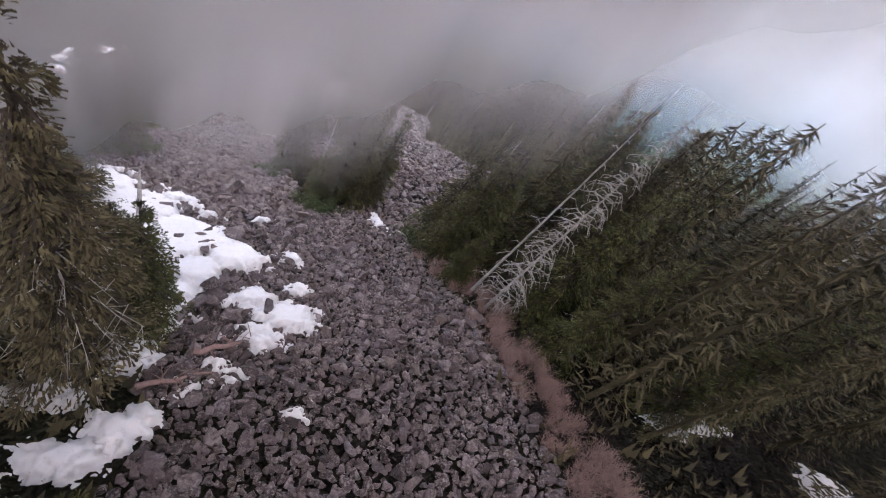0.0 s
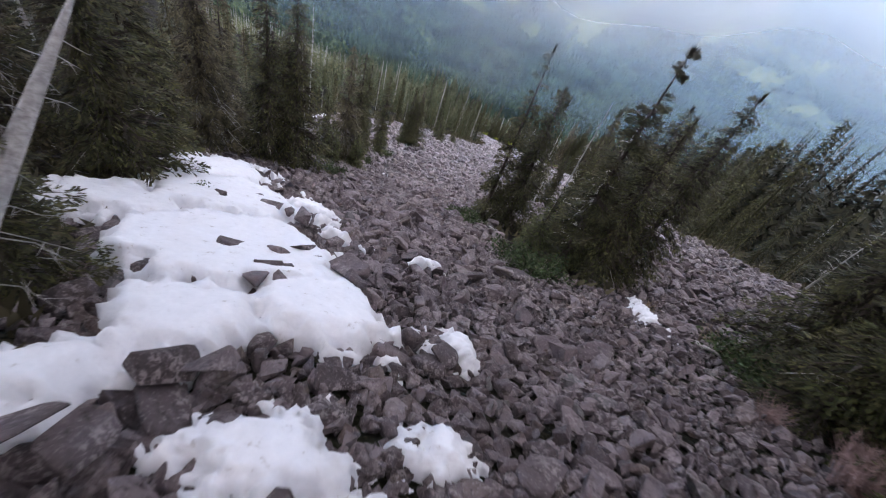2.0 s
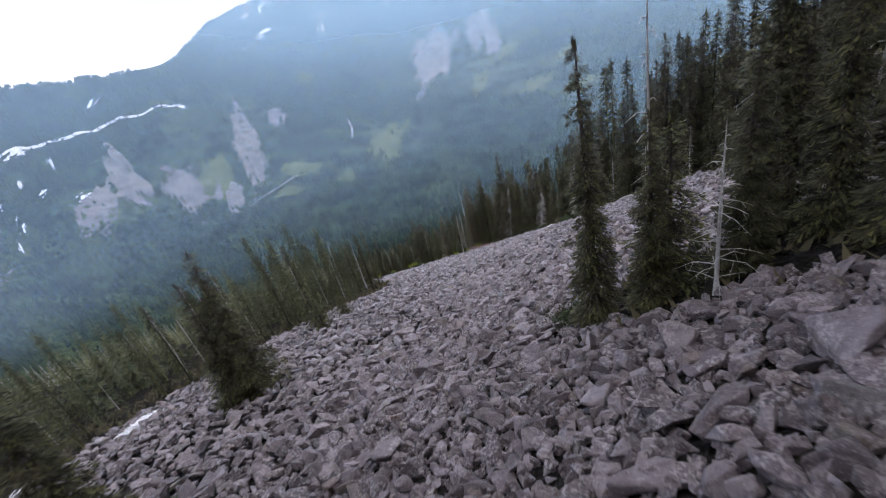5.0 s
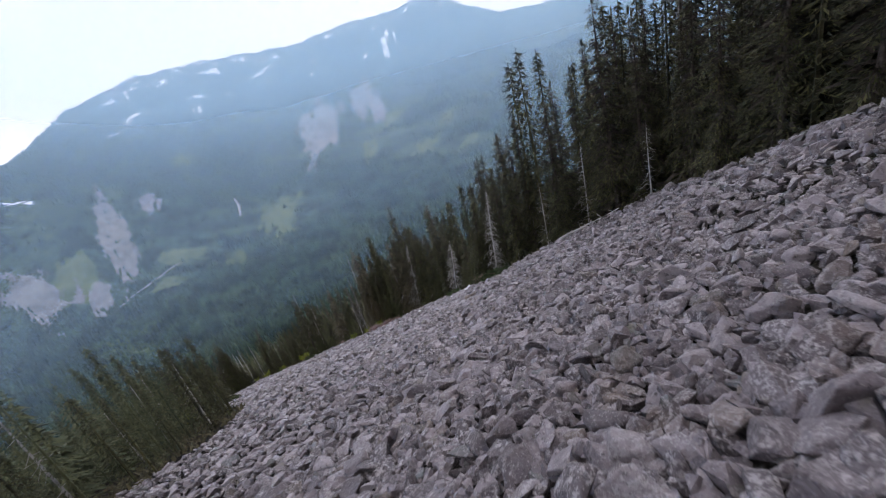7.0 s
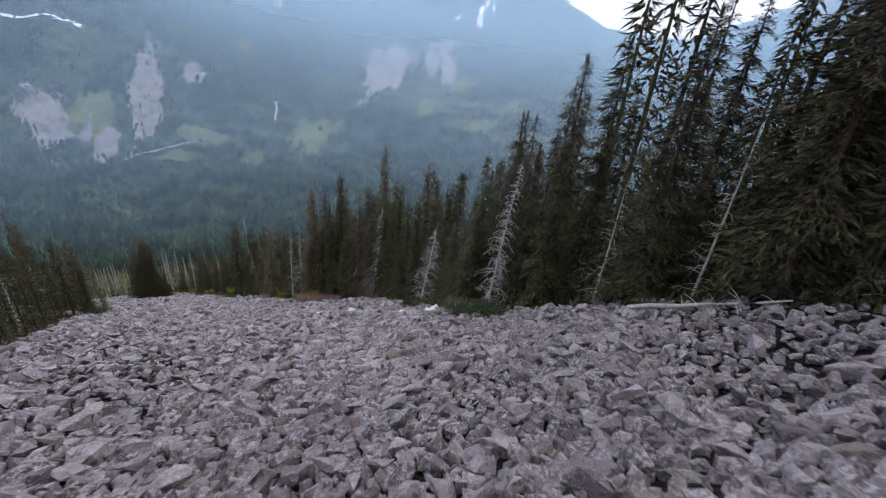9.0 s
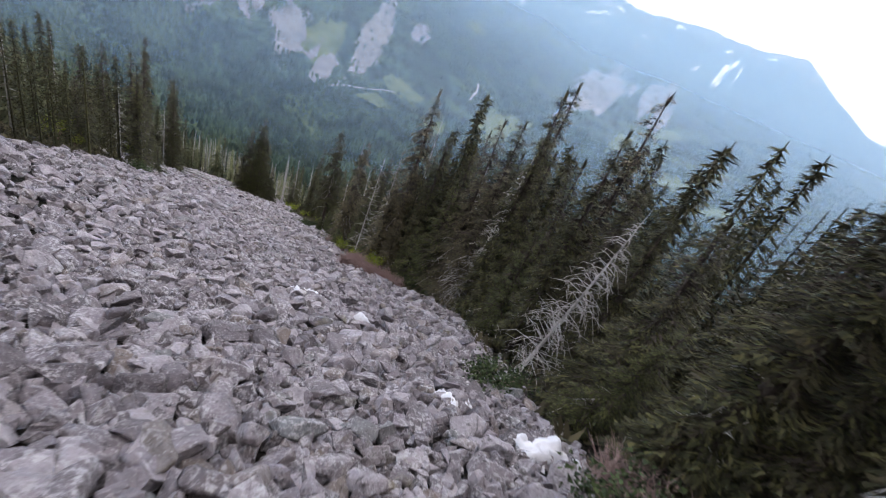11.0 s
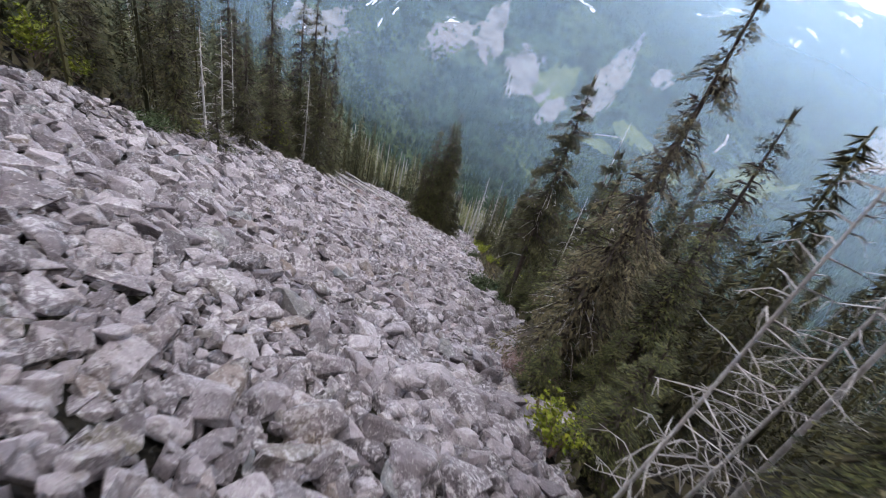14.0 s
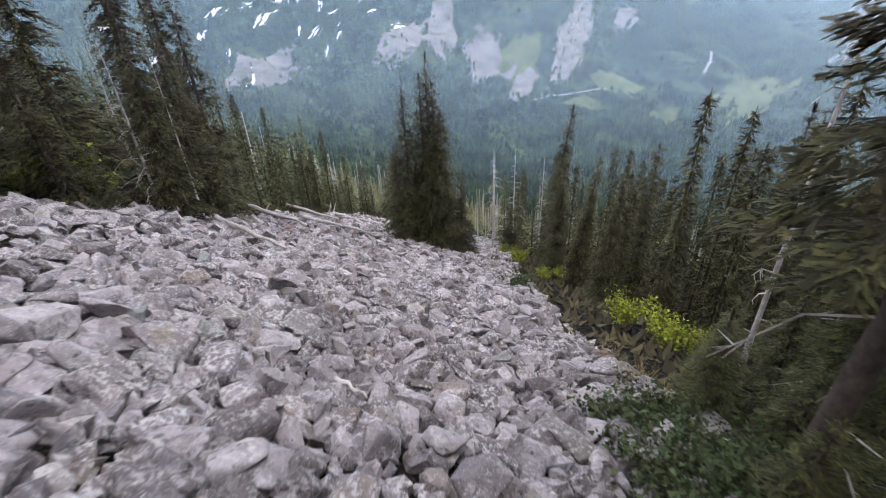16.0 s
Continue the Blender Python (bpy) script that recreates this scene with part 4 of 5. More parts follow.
# lower run, downhill side
STANDS.append((
    ("feathered", 32.3, 106.5, 11.6, (0.9, -0.6)), ("spire", 31.9, 110.0, 11.4, (0.8, -0.4)), ("light", 31.6, 113.0, 5.0, (0.8, -0.4)), ("limbed", 31.0, 117.6, 8.8, (0.9, -0.4)),
    ("shaggy", 33.9, 127.0, 16.8), ("light", 30.8, 124.0, 8.0), ("spire", 30.0, 128.6, 16.0), ("full", 30.4, 132.6, 15.0), ("full", 34.6, 107.0, 12.0),
    ("full", 33.0, 111.0, 9.0), ("spire", 36.6, 103.4, 16.0), ("full", 32.8, 121.0, 10.5), ("spire", 24.5, 137.0, 14.0), ("spike", 19.5, 141.0, 11.5, (0.4, 0.2)),
    ("spire", 22.6, 141.8, 11.0), ("shaggy", 23.6, 138.8, 9.0), ("shaggy", 22.6, 139.1, 17.4), ("shaggy", 27.9, 133.5, 15.2), ("spire", 32.7, 142.6, 23.0), ("full", 27.5, 144.3, 17.5), ("pole", 23.4, 147.2, 18.0), ("pole", 12.2, 169.9, 18.0), ("spike", 20.8, 142.4, 12.5, (0.3, 0.2)), ("full", 19.3, 151.0, 12.9), ("spire", 18.2, 155.2, 11.8), ("full", 21.4, 150.6, 10.0),
    ("feathered", 28.8, 130.2, 13.0, (1.0, -0.2)), ("full", 33.5, 137.0, 16.0), ("full", 29.2, 134.8, 16.0),
))
# lower run, downhill side, further on
STANDS.append((
    ("light", 26.6, 134.0, 10.0), ("shaggy", 31.2, 130.4, 13.0), ("shaggy", 22.0, 138.0, 8.5), ("shaggy", 24.0, 140.4, 13.0), ("full", 24.8, 144.6, 14.0),
    ("full", 25.6, 140.6, 13.0), ("full", 35.8, 111.8, 16.0), ("full", 37.8, 114.4, 17.0), ("full", 40.0, 117.4, 18.0), ("full", 38.4, 109.8, 17.0),
    ("full", 41.8, 113.6, 18.0), ("full", 34.2, 109.0, 13.0), ("full", 29.6, 137.2, 14.0), ("full", 31.8, 141.4, 16.0), ("full", 28.2, 141.8, 14.0),
    ("snag", 28.2, 136.6, 13.0), ("shaggy", 16.6, 147.0, 13.0, (0.6, -0.6)), ("young", 16.8, 144.6, 2.6),
    ("light", 17.2, 148.6, 4.0), ("light", 18.2, 145.4, 4.0), ("light", 19.0, 142.6, 4.5), ("full", 18.4, 149.4, 7.0),
))
# lower run, downhill side, further on
STANDS.append((
    ("spire", 3.4, 180.5, 9.8, (0.8, 0)), ("spire", 5.8, 176.5, 8.6, (0.5, 0)), ("spire", 1.4, 184.0, 9.5), ("spire", 0.4, 187.0, 11.0), ("spire", -1.6, 193.0, 16.5, (1.6, 0.2)),
    ("spire", 2.8, 187.5, 9.0), ("spire", 7.4, 179.4, 10.8), ("spire", 9.6, 183.0, 11.0), ("spire", 12.6, 187.0, 13.0), ("spire", 14.4, 184.5, 15.0),
    ("full", 14.0, 177.6, 13.5), ("full", 15.4, 173.6, 13.5), ("spire", 6.0, 183.0, 9.5), ("broad", 11.0, 159.4, 15.5), ("broad", 12.8, 164.0, 14.0, (0.3, 0)),
    ("light", 12.2, 163.0, 6.0), ("snag", 13.3, 159.2, 9.5), ("light", 12.6, 158.4, 3.5), ("light", 13.6, 157.8, 6.0), ("light", 12.6, 161.6, 5.0), ("light", 14.0, 163.4, 7.0),
    ("light", 14.6, 160.4, 7.0), ("light", 15.4, 157.4, 7.5), ("light", 14.8, 165.4, 7.0), ("light", 12.4, 166.6, 5.0),
))
# lower run, downhill side, further on
STANDS.append((
    ("light", 18.8, 156.6, 6.5), ("light", 17.4, 157.6, 8.0), ("light", 10.6, 164.8, 3.6), ("young", 10.2, 163.6, 3.2), ("shaggy", 16.6, 158.4, 10.5),
    ("snag", 14.3, 167.6, 13.0), ("pole", 16.0, 170.0, 14.0), ("light", 13.4, 166.0, 6.0), ("spire", 26.5, 135.6, 13.0), ("shaggy", 28.6, 131.0, 12.0),
    ("spire", 30.6, 127.4, 12.5), ("full", 31.4, 125.6, 12.0), ("spire", 31.2, 121.0, 12.0), ("spire", 27.2, 138.2, 14.0), ("full", 30.2, 135.0, 14.0),
    ("full", 32.2, 130.2, 13.0), ("spire", 25.2, 139.8, 13.0), ("full", 23.4, 141.2, 13.0), ("spire", 33.0, 118.2, 9.0), ("full", 32.6, 114.4, 8.0),
    ("full", 34.0, 123.6, 12.5), ("full", 33.6, 109.4, 8.5), ("light", 25.0, 135.4, 6.0),
))
# lower run, downhill side, further on
STANDS.append((
    ("spire", 21.0, 148.0, 9.0), ("shaggy", 23.0, 137.0, 6.0), ("light", 21.8, 139.8, 6.0), ("shaggy", 24.4, 137.2, 8.0), ("light", 11.9, 158.8, 4.0),
    ("full", 13.0, 161.8, 6.0), ("young", 10.9, 159.0, 2.6), ("young", 11.4, 161.2, 3.0), ("light", 9.8, 161.8, 3.4),
))
# lower run, uphill side
STANDS.append((
    ("spire", -7.6, 148.6, 11.6), ("snag", -9.0, 151.0, 7.5), ("young", -6.5, 150.2, 4.0), ("full", -13.2, 147.0, 8.0), ("full", -16.6, 152.0, 9.0),
    ("full", -13.0, 157.0, 10.0), ("spire", -16.0, 167.8, 15.0), ("snag", -17.4, 167.2, 10.4), ("pole", -16.9, 169.2, 10.3), ("full", -18.6, 171.0, 13.0),
    ("full", -21.4, 166.4, 16.0), ("full", -22.6, 162.6, 15.0), ("full", -23.8, 172.4, 18.0), ("full", -20.6, 174.0, 16.0), ("spire", -27.7, 177.7, 21.5), ("pole", -18.4, 159.6, 10.5), ("full", -21.8, 157.6, 13.0), ("full", -19.6, 161.0, 10.5), ("full", -17.8, 163.4, 9.5), ("young", -16.6, 164.6, 3.6), ("young", -16.8, 171.0, 3.8),
    ("full", -11.9, 185.6, 14.5), ("light", -10.4, 186.6, 17.5), ("light", -9.8, 184.8, 9.0), ("full", -13.3, 185.4, 9.5), ("full", -8.8, 186.0, 13.0), ("light", -11.2, 184.4, 8.0), ("full", -7.6, 186.6, 8.0), ("light", -12.6, 184.4, 5.5), ("full", -10.9, 185.8, 15.6), ("full", -9.6, 186.3, 15.4),
    ("young", -9.6, 188.0, 5.0), ("snag", -9.5, 199.0, 13.0), ("snag", -8.0, 202.0, 14.0), ("snag", -5.0, 203.0, 13.5),
))
# lower run, uphill side, further on
STANDS.append((
    ("snag", -2.0, 206.0, 13.0), ("snag", -11.5, 204.0, 14.0), ("full", -6.5, 197.0, 6.5),
))
for kind, x, y, h, *lean in [entry for stand in STANDS for entry in stand]:
    if y > 100 and x > 5:
        while inside(TALUS, np.array([x]), np.array([y]))[0]:
            x += 0.4
    plant(kind, x, y, h, *lean)


def forest_height(x, y):
    return 1.5 * (y > 70) + 3.0 * (x > 11 and y < 32) - 2.0 * (x < -14 and 42 < y < 110) + 8.0 * (x > 33 and 64 < y < 106)


# clearings with shrubs along the edge
OPEN = [(11.8, 163.0, 2.2), (6.0, 171.0, 4.5), (9.5, 167.0, 3.6), (2.5, 179.0, 3.0), (20.8, 135.6, 2.4), (23.6, 134.2, 2.4), (13.2, 1.5, 2.2), (13.2, 5.0, 2.2), (13.6, 8.6, 2.0), (13.8, 11.8, 1.4), (29.6, 117.0, 2.4), (28.8, 121.0, 2.0), (31.4, 115.4, 1.8), (-2.8, 189.0, 2.5), (-22.5, 167.0, 3.0), (12.5, 14.0, 1.6), (14.2, 7.0, 1.5)]
# the edge of the forest round the talus
fr = random.Random(17)
thinned = []
cells = [(-52 + i * 2.5 + fr.uniform(-0.9, 0.9), -8 + j * 2.5 + fr.uniform(-0.9, 0.9)) for i in range(48) for j in range(90)]
cx, cy = np.array([c[0] for c in cells]), np.array([c[1] for c in cells])
outside, gap = ~inside(TALUS, cx, cy), edge_distance(TALUS, cx, cy)
for x, y, o, g in zip(cx, cy, outside, gap):
    if not o or g < 0.9 or g > 3.6 or y > 212 or fr.random() > 0.92:
        continue
    if min(math.hypot(x - px, y - py) for px, py in placed) < 1.6 or any(math.hypot(x - px, y - py) < pr for px, py, pr in OPEN):
        continue
    kind = fr.choices(("full", "spire", "shaggy", "light", "sparse", "snag", "young"), (28, 26, 15, 13, 5, 3, 11))[0]
    if kind == "snag" and y < 20:
        kind = "full"
    h = fr.uniform(6.0, 11.0) + forest_height(x, y)
    if min(math.hypot(x - px, y - py) for px, py in ROUTE) > 17 and kind != "snag" and not (y > 140 and x > 0):
        thinned.append((float(x), float(y), h * (0.5 if kind == "young" else 1.0)))
        continue
    plant(kind, float(x), float(y), h * (0.4 if kind == "young" else 1.0), (fr.uniform(-0.3, 0.3), fr.uniform(-0.2, 0.4)), "forest trees on the slope")


# deeper forest: simpler trees, joined
def simple_conifer(seed, limbs=40):
    r = random.Random(seed)
    s = Soup()
    s.tube([Vector((0, 0, -0.05)), Vector((0, 0, 1.0))], [0.012, 0.002], 3)
    reach = r.uniform(0.12, 0.2)
    for i in range(limbs):
        k = (i + r.random()) / limbs
        a = i * 2.4 + r.uniform(-0.4, 0.4)
        span = reach * ((1 - k) ** 0.75 * 0.95 + 0.06) * r.uniform(0.6, 1.2)
        d, side = Vector((math.cos(a), math.sin(a), 0)), Vector((-math.sin(a), math.cos(a), 0))
        o = Vector((0, 0, 0.03 + 0.95 * k))
        for u in (-0.5, 0.0, 0.5):
            tip = o + (d + side * u) * span * (1 - 0.3 * abs(u)) + Vector((0, 0, -span * r.uniform(0.2, 0.7) + 0.1 * span * k))
            s.blade(o + d * span * 0.15, tip, (side + Vector((0, 0, r.uniform(-0.5, 0.5)))).normalized(), span * 0.2)
    return np.array([tuple(v) for v in s.v]), np.array(s.f)


def medium_conifer(seed, limbs=130):
    r = random.Random(seed)
    s = Soup()
    s.tube([Vector((0, 0, -0.05)), Vector((0, 0, 1.0))], [0.012, 0.002], 4)
    reach = r.uniform(0.085, 0.15)
    for i in range(limbs):
        k = (i + r.random()) / limbs
        a = i * 2.4 + r.uniform(-0.4, 0.4)
        span = reach * ((1 - k) ** 0.9 * 0.96 + 0.03) * r.uniform(0.6, 1.2)
        d, side = Vector((math.cos(a), math.sin(a), 0)), Vector((-math.sin(a), math.cos(a), 0))
        o = Vector((0, 0, 0.02 + 0.96 * k))
        for _ in range(7):
            w = r.uniform(0.15, 1.0)
            p = o + d * span * w + Vector((0, 0, -span * 0.45 * w * w)) + side * r.uniform(-0.3, 0.3) * span * (1.1 - w)
            tip = p + (d * r.uniform(0.2, 1) + side * r.uniform(-0.8, 0.8) + Vector((0, 0, r.uniform(-0.9, 0.1)))).normalized() * 0.032 * r.uniform(0.7, 1.4)
            s.blade(p, tip, Vector((r.uniform(-1, 1), r.uniform(-1, 1), r.uniform(-1, 1))).normalized(), 0.0045)
    return np.array([tuple(v) for v in s.v]), np.array(s.f)


def simple_snag(seed):
    r = random.Random(seed)
    s = Soup()
    s.tube([Vector((0, 0, -0.05)), Vector((r.uniform(-0.02, 0.02), 0, 1.0))], [0.014, 0.004], 4)
    for i in range(26):
        k = r.uniform(0.15, 0.95)
        a = r.uniform(0, 6.28)
        ln = 0.13 * (1 - k) ** 0.6 * r.uniform(0.4, 1.2)
        o = Vector((0, 0, k))
        s.blade(o, o + Vector((math.cos(a) * ln, math.sin(a) * ln, -ln * r.uniform(0.1, 0.6))), Vector((0, 0, 1)), 0.004)
    return np.array([tuple(v) for v in s.v]), np.array(s.f)


SIMPLE = [simple_conifer(500 + i, 56) for i in range(7)]
MEDIUM = [medium_conifer(540 + i) for i in range(6)]
SIMPLE_SNAGS = [simple_snag(520 + i) for i in range(4)]


def grove(name, X, Y, H, shapes, mat, seed, label):
    r = np.random.RandomState(seed)
    Z = terrain(X, Y)
    vs, fs, base = [], [], 0
    for x, y, z, h in zip(X, Y, Z, H):
        v, f = shapes[r.randint(len(shapes))]
        a, w = r.uniform(0, 6.28), h * r.uniform(0.8, 1.2)
        c, s = math.cos(a), math.sin(a)
        vs.append(np.stack([x + w * (v[:, 0] * c - v[:, 1] * s), y + w * (v[:, 0] * s + v[:, 1] * c), z + h * v[:, 2]], 1))
        fs.append(f + base)
        base += len(v)
    return tagged(new(name, mesh_from(name, np.concatenate(vs), np.concatenate(fs), mat)), label, "forest", kind="stuff")


sr = np.random.RandomState(77)
X, Y = np.meshgrid(np.arange(-60, 100, 2.9), np.arange(-20, 214, 2.9))
X, Y = (X + sr.uniform(-1.2, 1.2, X.shape)).ravel(), (Y + sr.uniform(-1.2, 1.2, Y.shape)).ravel()
eg = edge_distance(TALUS, X, Y)
ok = ~inside(TALUS, X, Y) & (eg > 3.4) & (eg < 34) & (sr.rand(len(X)) < 0.9)
X, Y = X[ok], Y[ok]
H = sr.uniform(4.6, 13.2, len(X)) + 1.5 * (Y > 70) + 9.0 * ((X > 33) & (Y > 62) & (Y < 106)) + 4.0 * ((X > 24) & (Y > 126) & (Y < 145)) + 3.0 * ((X > 11) & (Y < 32)) - 3.5 * ((X < -14) & (Y > 42) & (Y < 110))
for px, py, pr in OPEN:
    far_off = np.hypot(X - px, Y - py) > pr
    X, Y, H = X[far_off], Y[far_off], H[far_off]
dead = np.concatenate([sr.rand(len(X)) < 0.08, np.zeros(len(thinned), bool)])
X, Y, H = (np.concatenate([a, [t[i] for t in thinned]]) for i, a in enumerate((X, Y, H)))
close = np.full(len(X), 1e9)
for px, py in ROUTE + [(7.0, 5.0), (9.0, 165.0), (2.0, 172.0)]:
    close = np.minimum(close, np.hypot(X - px, Y - py))
keep_dead = ~(dead & (close < 20))
X, Y, H, dead, close = X[keep_dead], Y[keep_dead], H[keep_dead], dead[keep_dead], close[keep_dead]
fine = ~dead & (close < 26)
coarse = ~dead & (close >= 26)
edge_row = np.arange(len(X)) >= len(X) - len(thinned)
fine, coarse = fine | edge_row, coarse & ~edge_row
upper = Y < 45
grove("upper_forest", X[fine & upper], Y[fine & upper], H[fine & upper], MEDIUM, M_SHAGGY, 9, "dark brownish conifer forest beside the upper talus")
grove("forest_edge", X[fine & ~upper], Y[fine & ~upper], H[fine & ~upper], MEDIUM, M_NEEDLE, 8, "dark conifer forest crowding behind the talus edge")
eg_all = edge_distance(TALUS, X, Y)
west = coarse & (X < 6) & (Y > 50)
coarse &= ~west
# simple trees barely shade themselves, so their needles are coloured darker
grove("deep_forest", X[coarse], Y[coarse], H[coarse], SIMPLE, M_SHADED_NEEDLE, 3, "conifer forest behind the edge of the talus, inner shade put into its needle colour")
beside = west & (eg_all < 12) & (Y < 130)
west &= ~beside
grove("slope_forest_edge", X[beside], Y[beside], H[beside], MEDIUM, M_MIDDLE, 12, "green conifers standing along the open side of the talus")
grove("slope_forest", X[west], Y[west], H[west], SIMPLE, M_MIDDLE, 11, "green conifer forest on the open side of the talus")
grove("deep_forest_snags", X[dead], Y[dead], H[dead], SIMPLE_SNAGS, M_DEAD, 4, "grey dead trees standing among the conifers")

# ---- forest below the talus and in the valley ----
X, Y = np.meshgrid(np.arange(-190, 190, 4.2), np.arange(196, 330, 4.2))
X, Y = (X + sr.uniform(-1.8, 1.8, X.shape)).ravel(), (Y + sr.uniform(-1.8, 1.8, Y.shape)).ravel()
eg = edge_distance(TALUS, X, Y)
ok = ~inside(TALUS, X, Y) & (eg > 2.5) & (sr.rand(len(X)) < 0.82) & ((Y > 214) | (eg > 30))
X, Y = X[ok], Y[ok]
H = sr.uniform(5, 12, len(X))
dead = sr.rand(len(X)) < 0.42
grove("lower_forest", X[~dead], Y[~dead], H[~dead], SIMPLE, M_LOWER, 5, "olive green conifer forest on the slope below the talus")
grove("lower_forest_snags", X[dead], Y[dead], H[dead] * 1.15, SIMPLE_SNAGS, M_DEAD, 6, "pale dead trees standing in the forest below the talus")


def cone_forest(name, count, az_range, r_range, heights, seed, label, near_first=1.6):
    r = np.random.RandomState(seed)
    a = np.radians(r.uniform(*az_range, count))
    d = r_range[0] + (r_range[1] - r_range[0]) * r.rand(count) ** near_first
    X, Y = HUB[0] - d * np.sin(a), HUB[1] + d * np.cos(a)
    thin = waves(X, Y, 110, 91, 3)
    keep = r.rand(count) < np.where(thin > 0.3, 0.15, 1.0)
    keep &= (np.hypot(X, Y) > 100) & ((Y > 322) | (np.abs(X) > 195))
    for px, py, pr in CLEARED:
        keep &= (np.hypot(X - px, Y - py) > pr) | (r.rand(count) < 0.06)
    X, Y = X[keep], Y[keep]
    Z, H = terrain(X, Y), r.uniform(*heights, len(X)) * (1 + 0.3 * waves(X, Y, 120, 92, 2))
    n, sides = len(X), 4
    rad = H * r.uniform(0.24, 0.4, n)
    ph = r.uniform(0, 6.28, n)
    vs = []
    for s in range(sides):
        t = ph + 2 * np.pi * s / sides
        q = rad * r.uniform(0.6, 1.3, n)
        vs.append(np.stack([X + q * np.cos(t), Y + q * np.sin(t), Z + H * r.uniform(-0.02, 0.25, n)], 1))
    vs.append(np.stack([X, Y, Z + H], 1))
    ids = np.arange(n)
    fs = [np.stack([s * n + ids, (s + 1) % sides * n + ids, sides * n + ids], 1) for s in range(sides)]
    return tagged(new(name, mesh_from(name, np.concatenate(vs), np.concatenate(fs), M_FAR_NEEDLE)), label, "forest", kind="stuff")


cone_forest("valley_forest", 125000, (-55, 80), (240, 1700), (4.2, 8.0), 2, "dark green conifer forest covering the valley", 1.55)

# ---- cloud and haze, as tinted translucent sheets ----
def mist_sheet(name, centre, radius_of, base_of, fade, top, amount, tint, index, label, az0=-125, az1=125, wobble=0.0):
    """A curved tinted sheet that stands for mist and haze, fading out towards its lower edge."""
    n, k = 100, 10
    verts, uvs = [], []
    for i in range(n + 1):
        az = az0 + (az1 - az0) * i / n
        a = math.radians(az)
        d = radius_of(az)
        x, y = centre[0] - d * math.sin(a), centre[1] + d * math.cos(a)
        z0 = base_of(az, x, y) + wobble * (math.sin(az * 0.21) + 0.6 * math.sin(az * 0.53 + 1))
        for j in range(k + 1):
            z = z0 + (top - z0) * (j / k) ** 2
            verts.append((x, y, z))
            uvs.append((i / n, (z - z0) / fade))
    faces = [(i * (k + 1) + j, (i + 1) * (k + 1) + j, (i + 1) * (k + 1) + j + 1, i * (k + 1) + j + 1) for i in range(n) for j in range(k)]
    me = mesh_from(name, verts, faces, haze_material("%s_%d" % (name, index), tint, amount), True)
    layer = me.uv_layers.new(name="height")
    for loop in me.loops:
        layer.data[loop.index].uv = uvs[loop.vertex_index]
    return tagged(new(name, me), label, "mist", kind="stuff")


# the cloud's dim and sunward bright sides are set by these two tints
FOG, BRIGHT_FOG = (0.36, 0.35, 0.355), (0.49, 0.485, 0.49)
BELOW_AZ, BELOW = [-160, -100, -75, -57, -40, -20, 8, 40, 120], [24, -2, -9, -18, -31, -44, -51, -52, -44]
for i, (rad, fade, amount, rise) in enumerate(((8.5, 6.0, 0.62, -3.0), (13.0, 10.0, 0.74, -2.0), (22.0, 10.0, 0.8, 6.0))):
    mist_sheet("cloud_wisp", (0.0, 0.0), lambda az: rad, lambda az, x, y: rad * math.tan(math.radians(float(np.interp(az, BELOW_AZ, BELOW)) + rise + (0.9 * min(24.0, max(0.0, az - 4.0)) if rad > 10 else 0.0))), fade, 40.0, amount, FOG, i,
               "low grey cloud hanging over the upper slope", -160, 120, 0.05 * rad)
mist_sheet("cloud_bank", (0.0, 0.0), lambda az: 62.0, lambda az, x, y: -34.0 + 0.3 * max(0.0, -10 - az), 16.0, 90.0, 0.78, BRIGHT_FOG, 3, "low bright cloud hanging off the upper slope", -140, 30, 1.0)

# blue veil over the distance, put into the tint of four added sheets
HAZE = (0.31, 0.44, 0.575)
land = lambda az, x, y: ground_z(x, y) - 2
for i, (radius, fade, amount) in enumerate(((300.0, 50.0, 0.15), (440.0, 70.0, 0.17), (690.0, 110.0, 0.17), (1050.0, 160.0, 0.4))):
    mist_sheet("haze", HUB, lambda az: radius, land, fade, 900.0, amount, HAZE if radius < 1000 else (0.25, 0.4, 0.56), i, "blue-tinted translucent sheet standing for valley haze")
# ---- old snow on the talus ----
SNOW_ROCKS = [(-0.4, 15.9, 1.0), (0.0, 15.8, 0.6), (-0.6, 15.3, 0.95), (-0.5, 14.5, 0.8), (-0.2, 14.7, 0.5), (0.1, 14.1, 0.75), (-1.5, 14.9, 0.9), (-1.2, 15.1, 0.5), (0.8, 15.8, 1.3), (1.2, 15.3, 0.9), (-4.0, 17.8, 0.8),
              (-3.6, 18.7, 0.8), (-2.7, 18.3, 1.1), (-2.2, 18.4, 0.8), (-1.7, 18.5, 1.0), (-1.2, 10.0, 0.65), (-0.2, 9.6, 1.3), (0.3, 9.9, 0.9), (2.3, 9.6, 1.15), (-0.4, 13.9, 0.8), (0.1, 11.1, 1.0), (0.6, 11.3, 0.9), (1.6, 9.2, 0.8)]


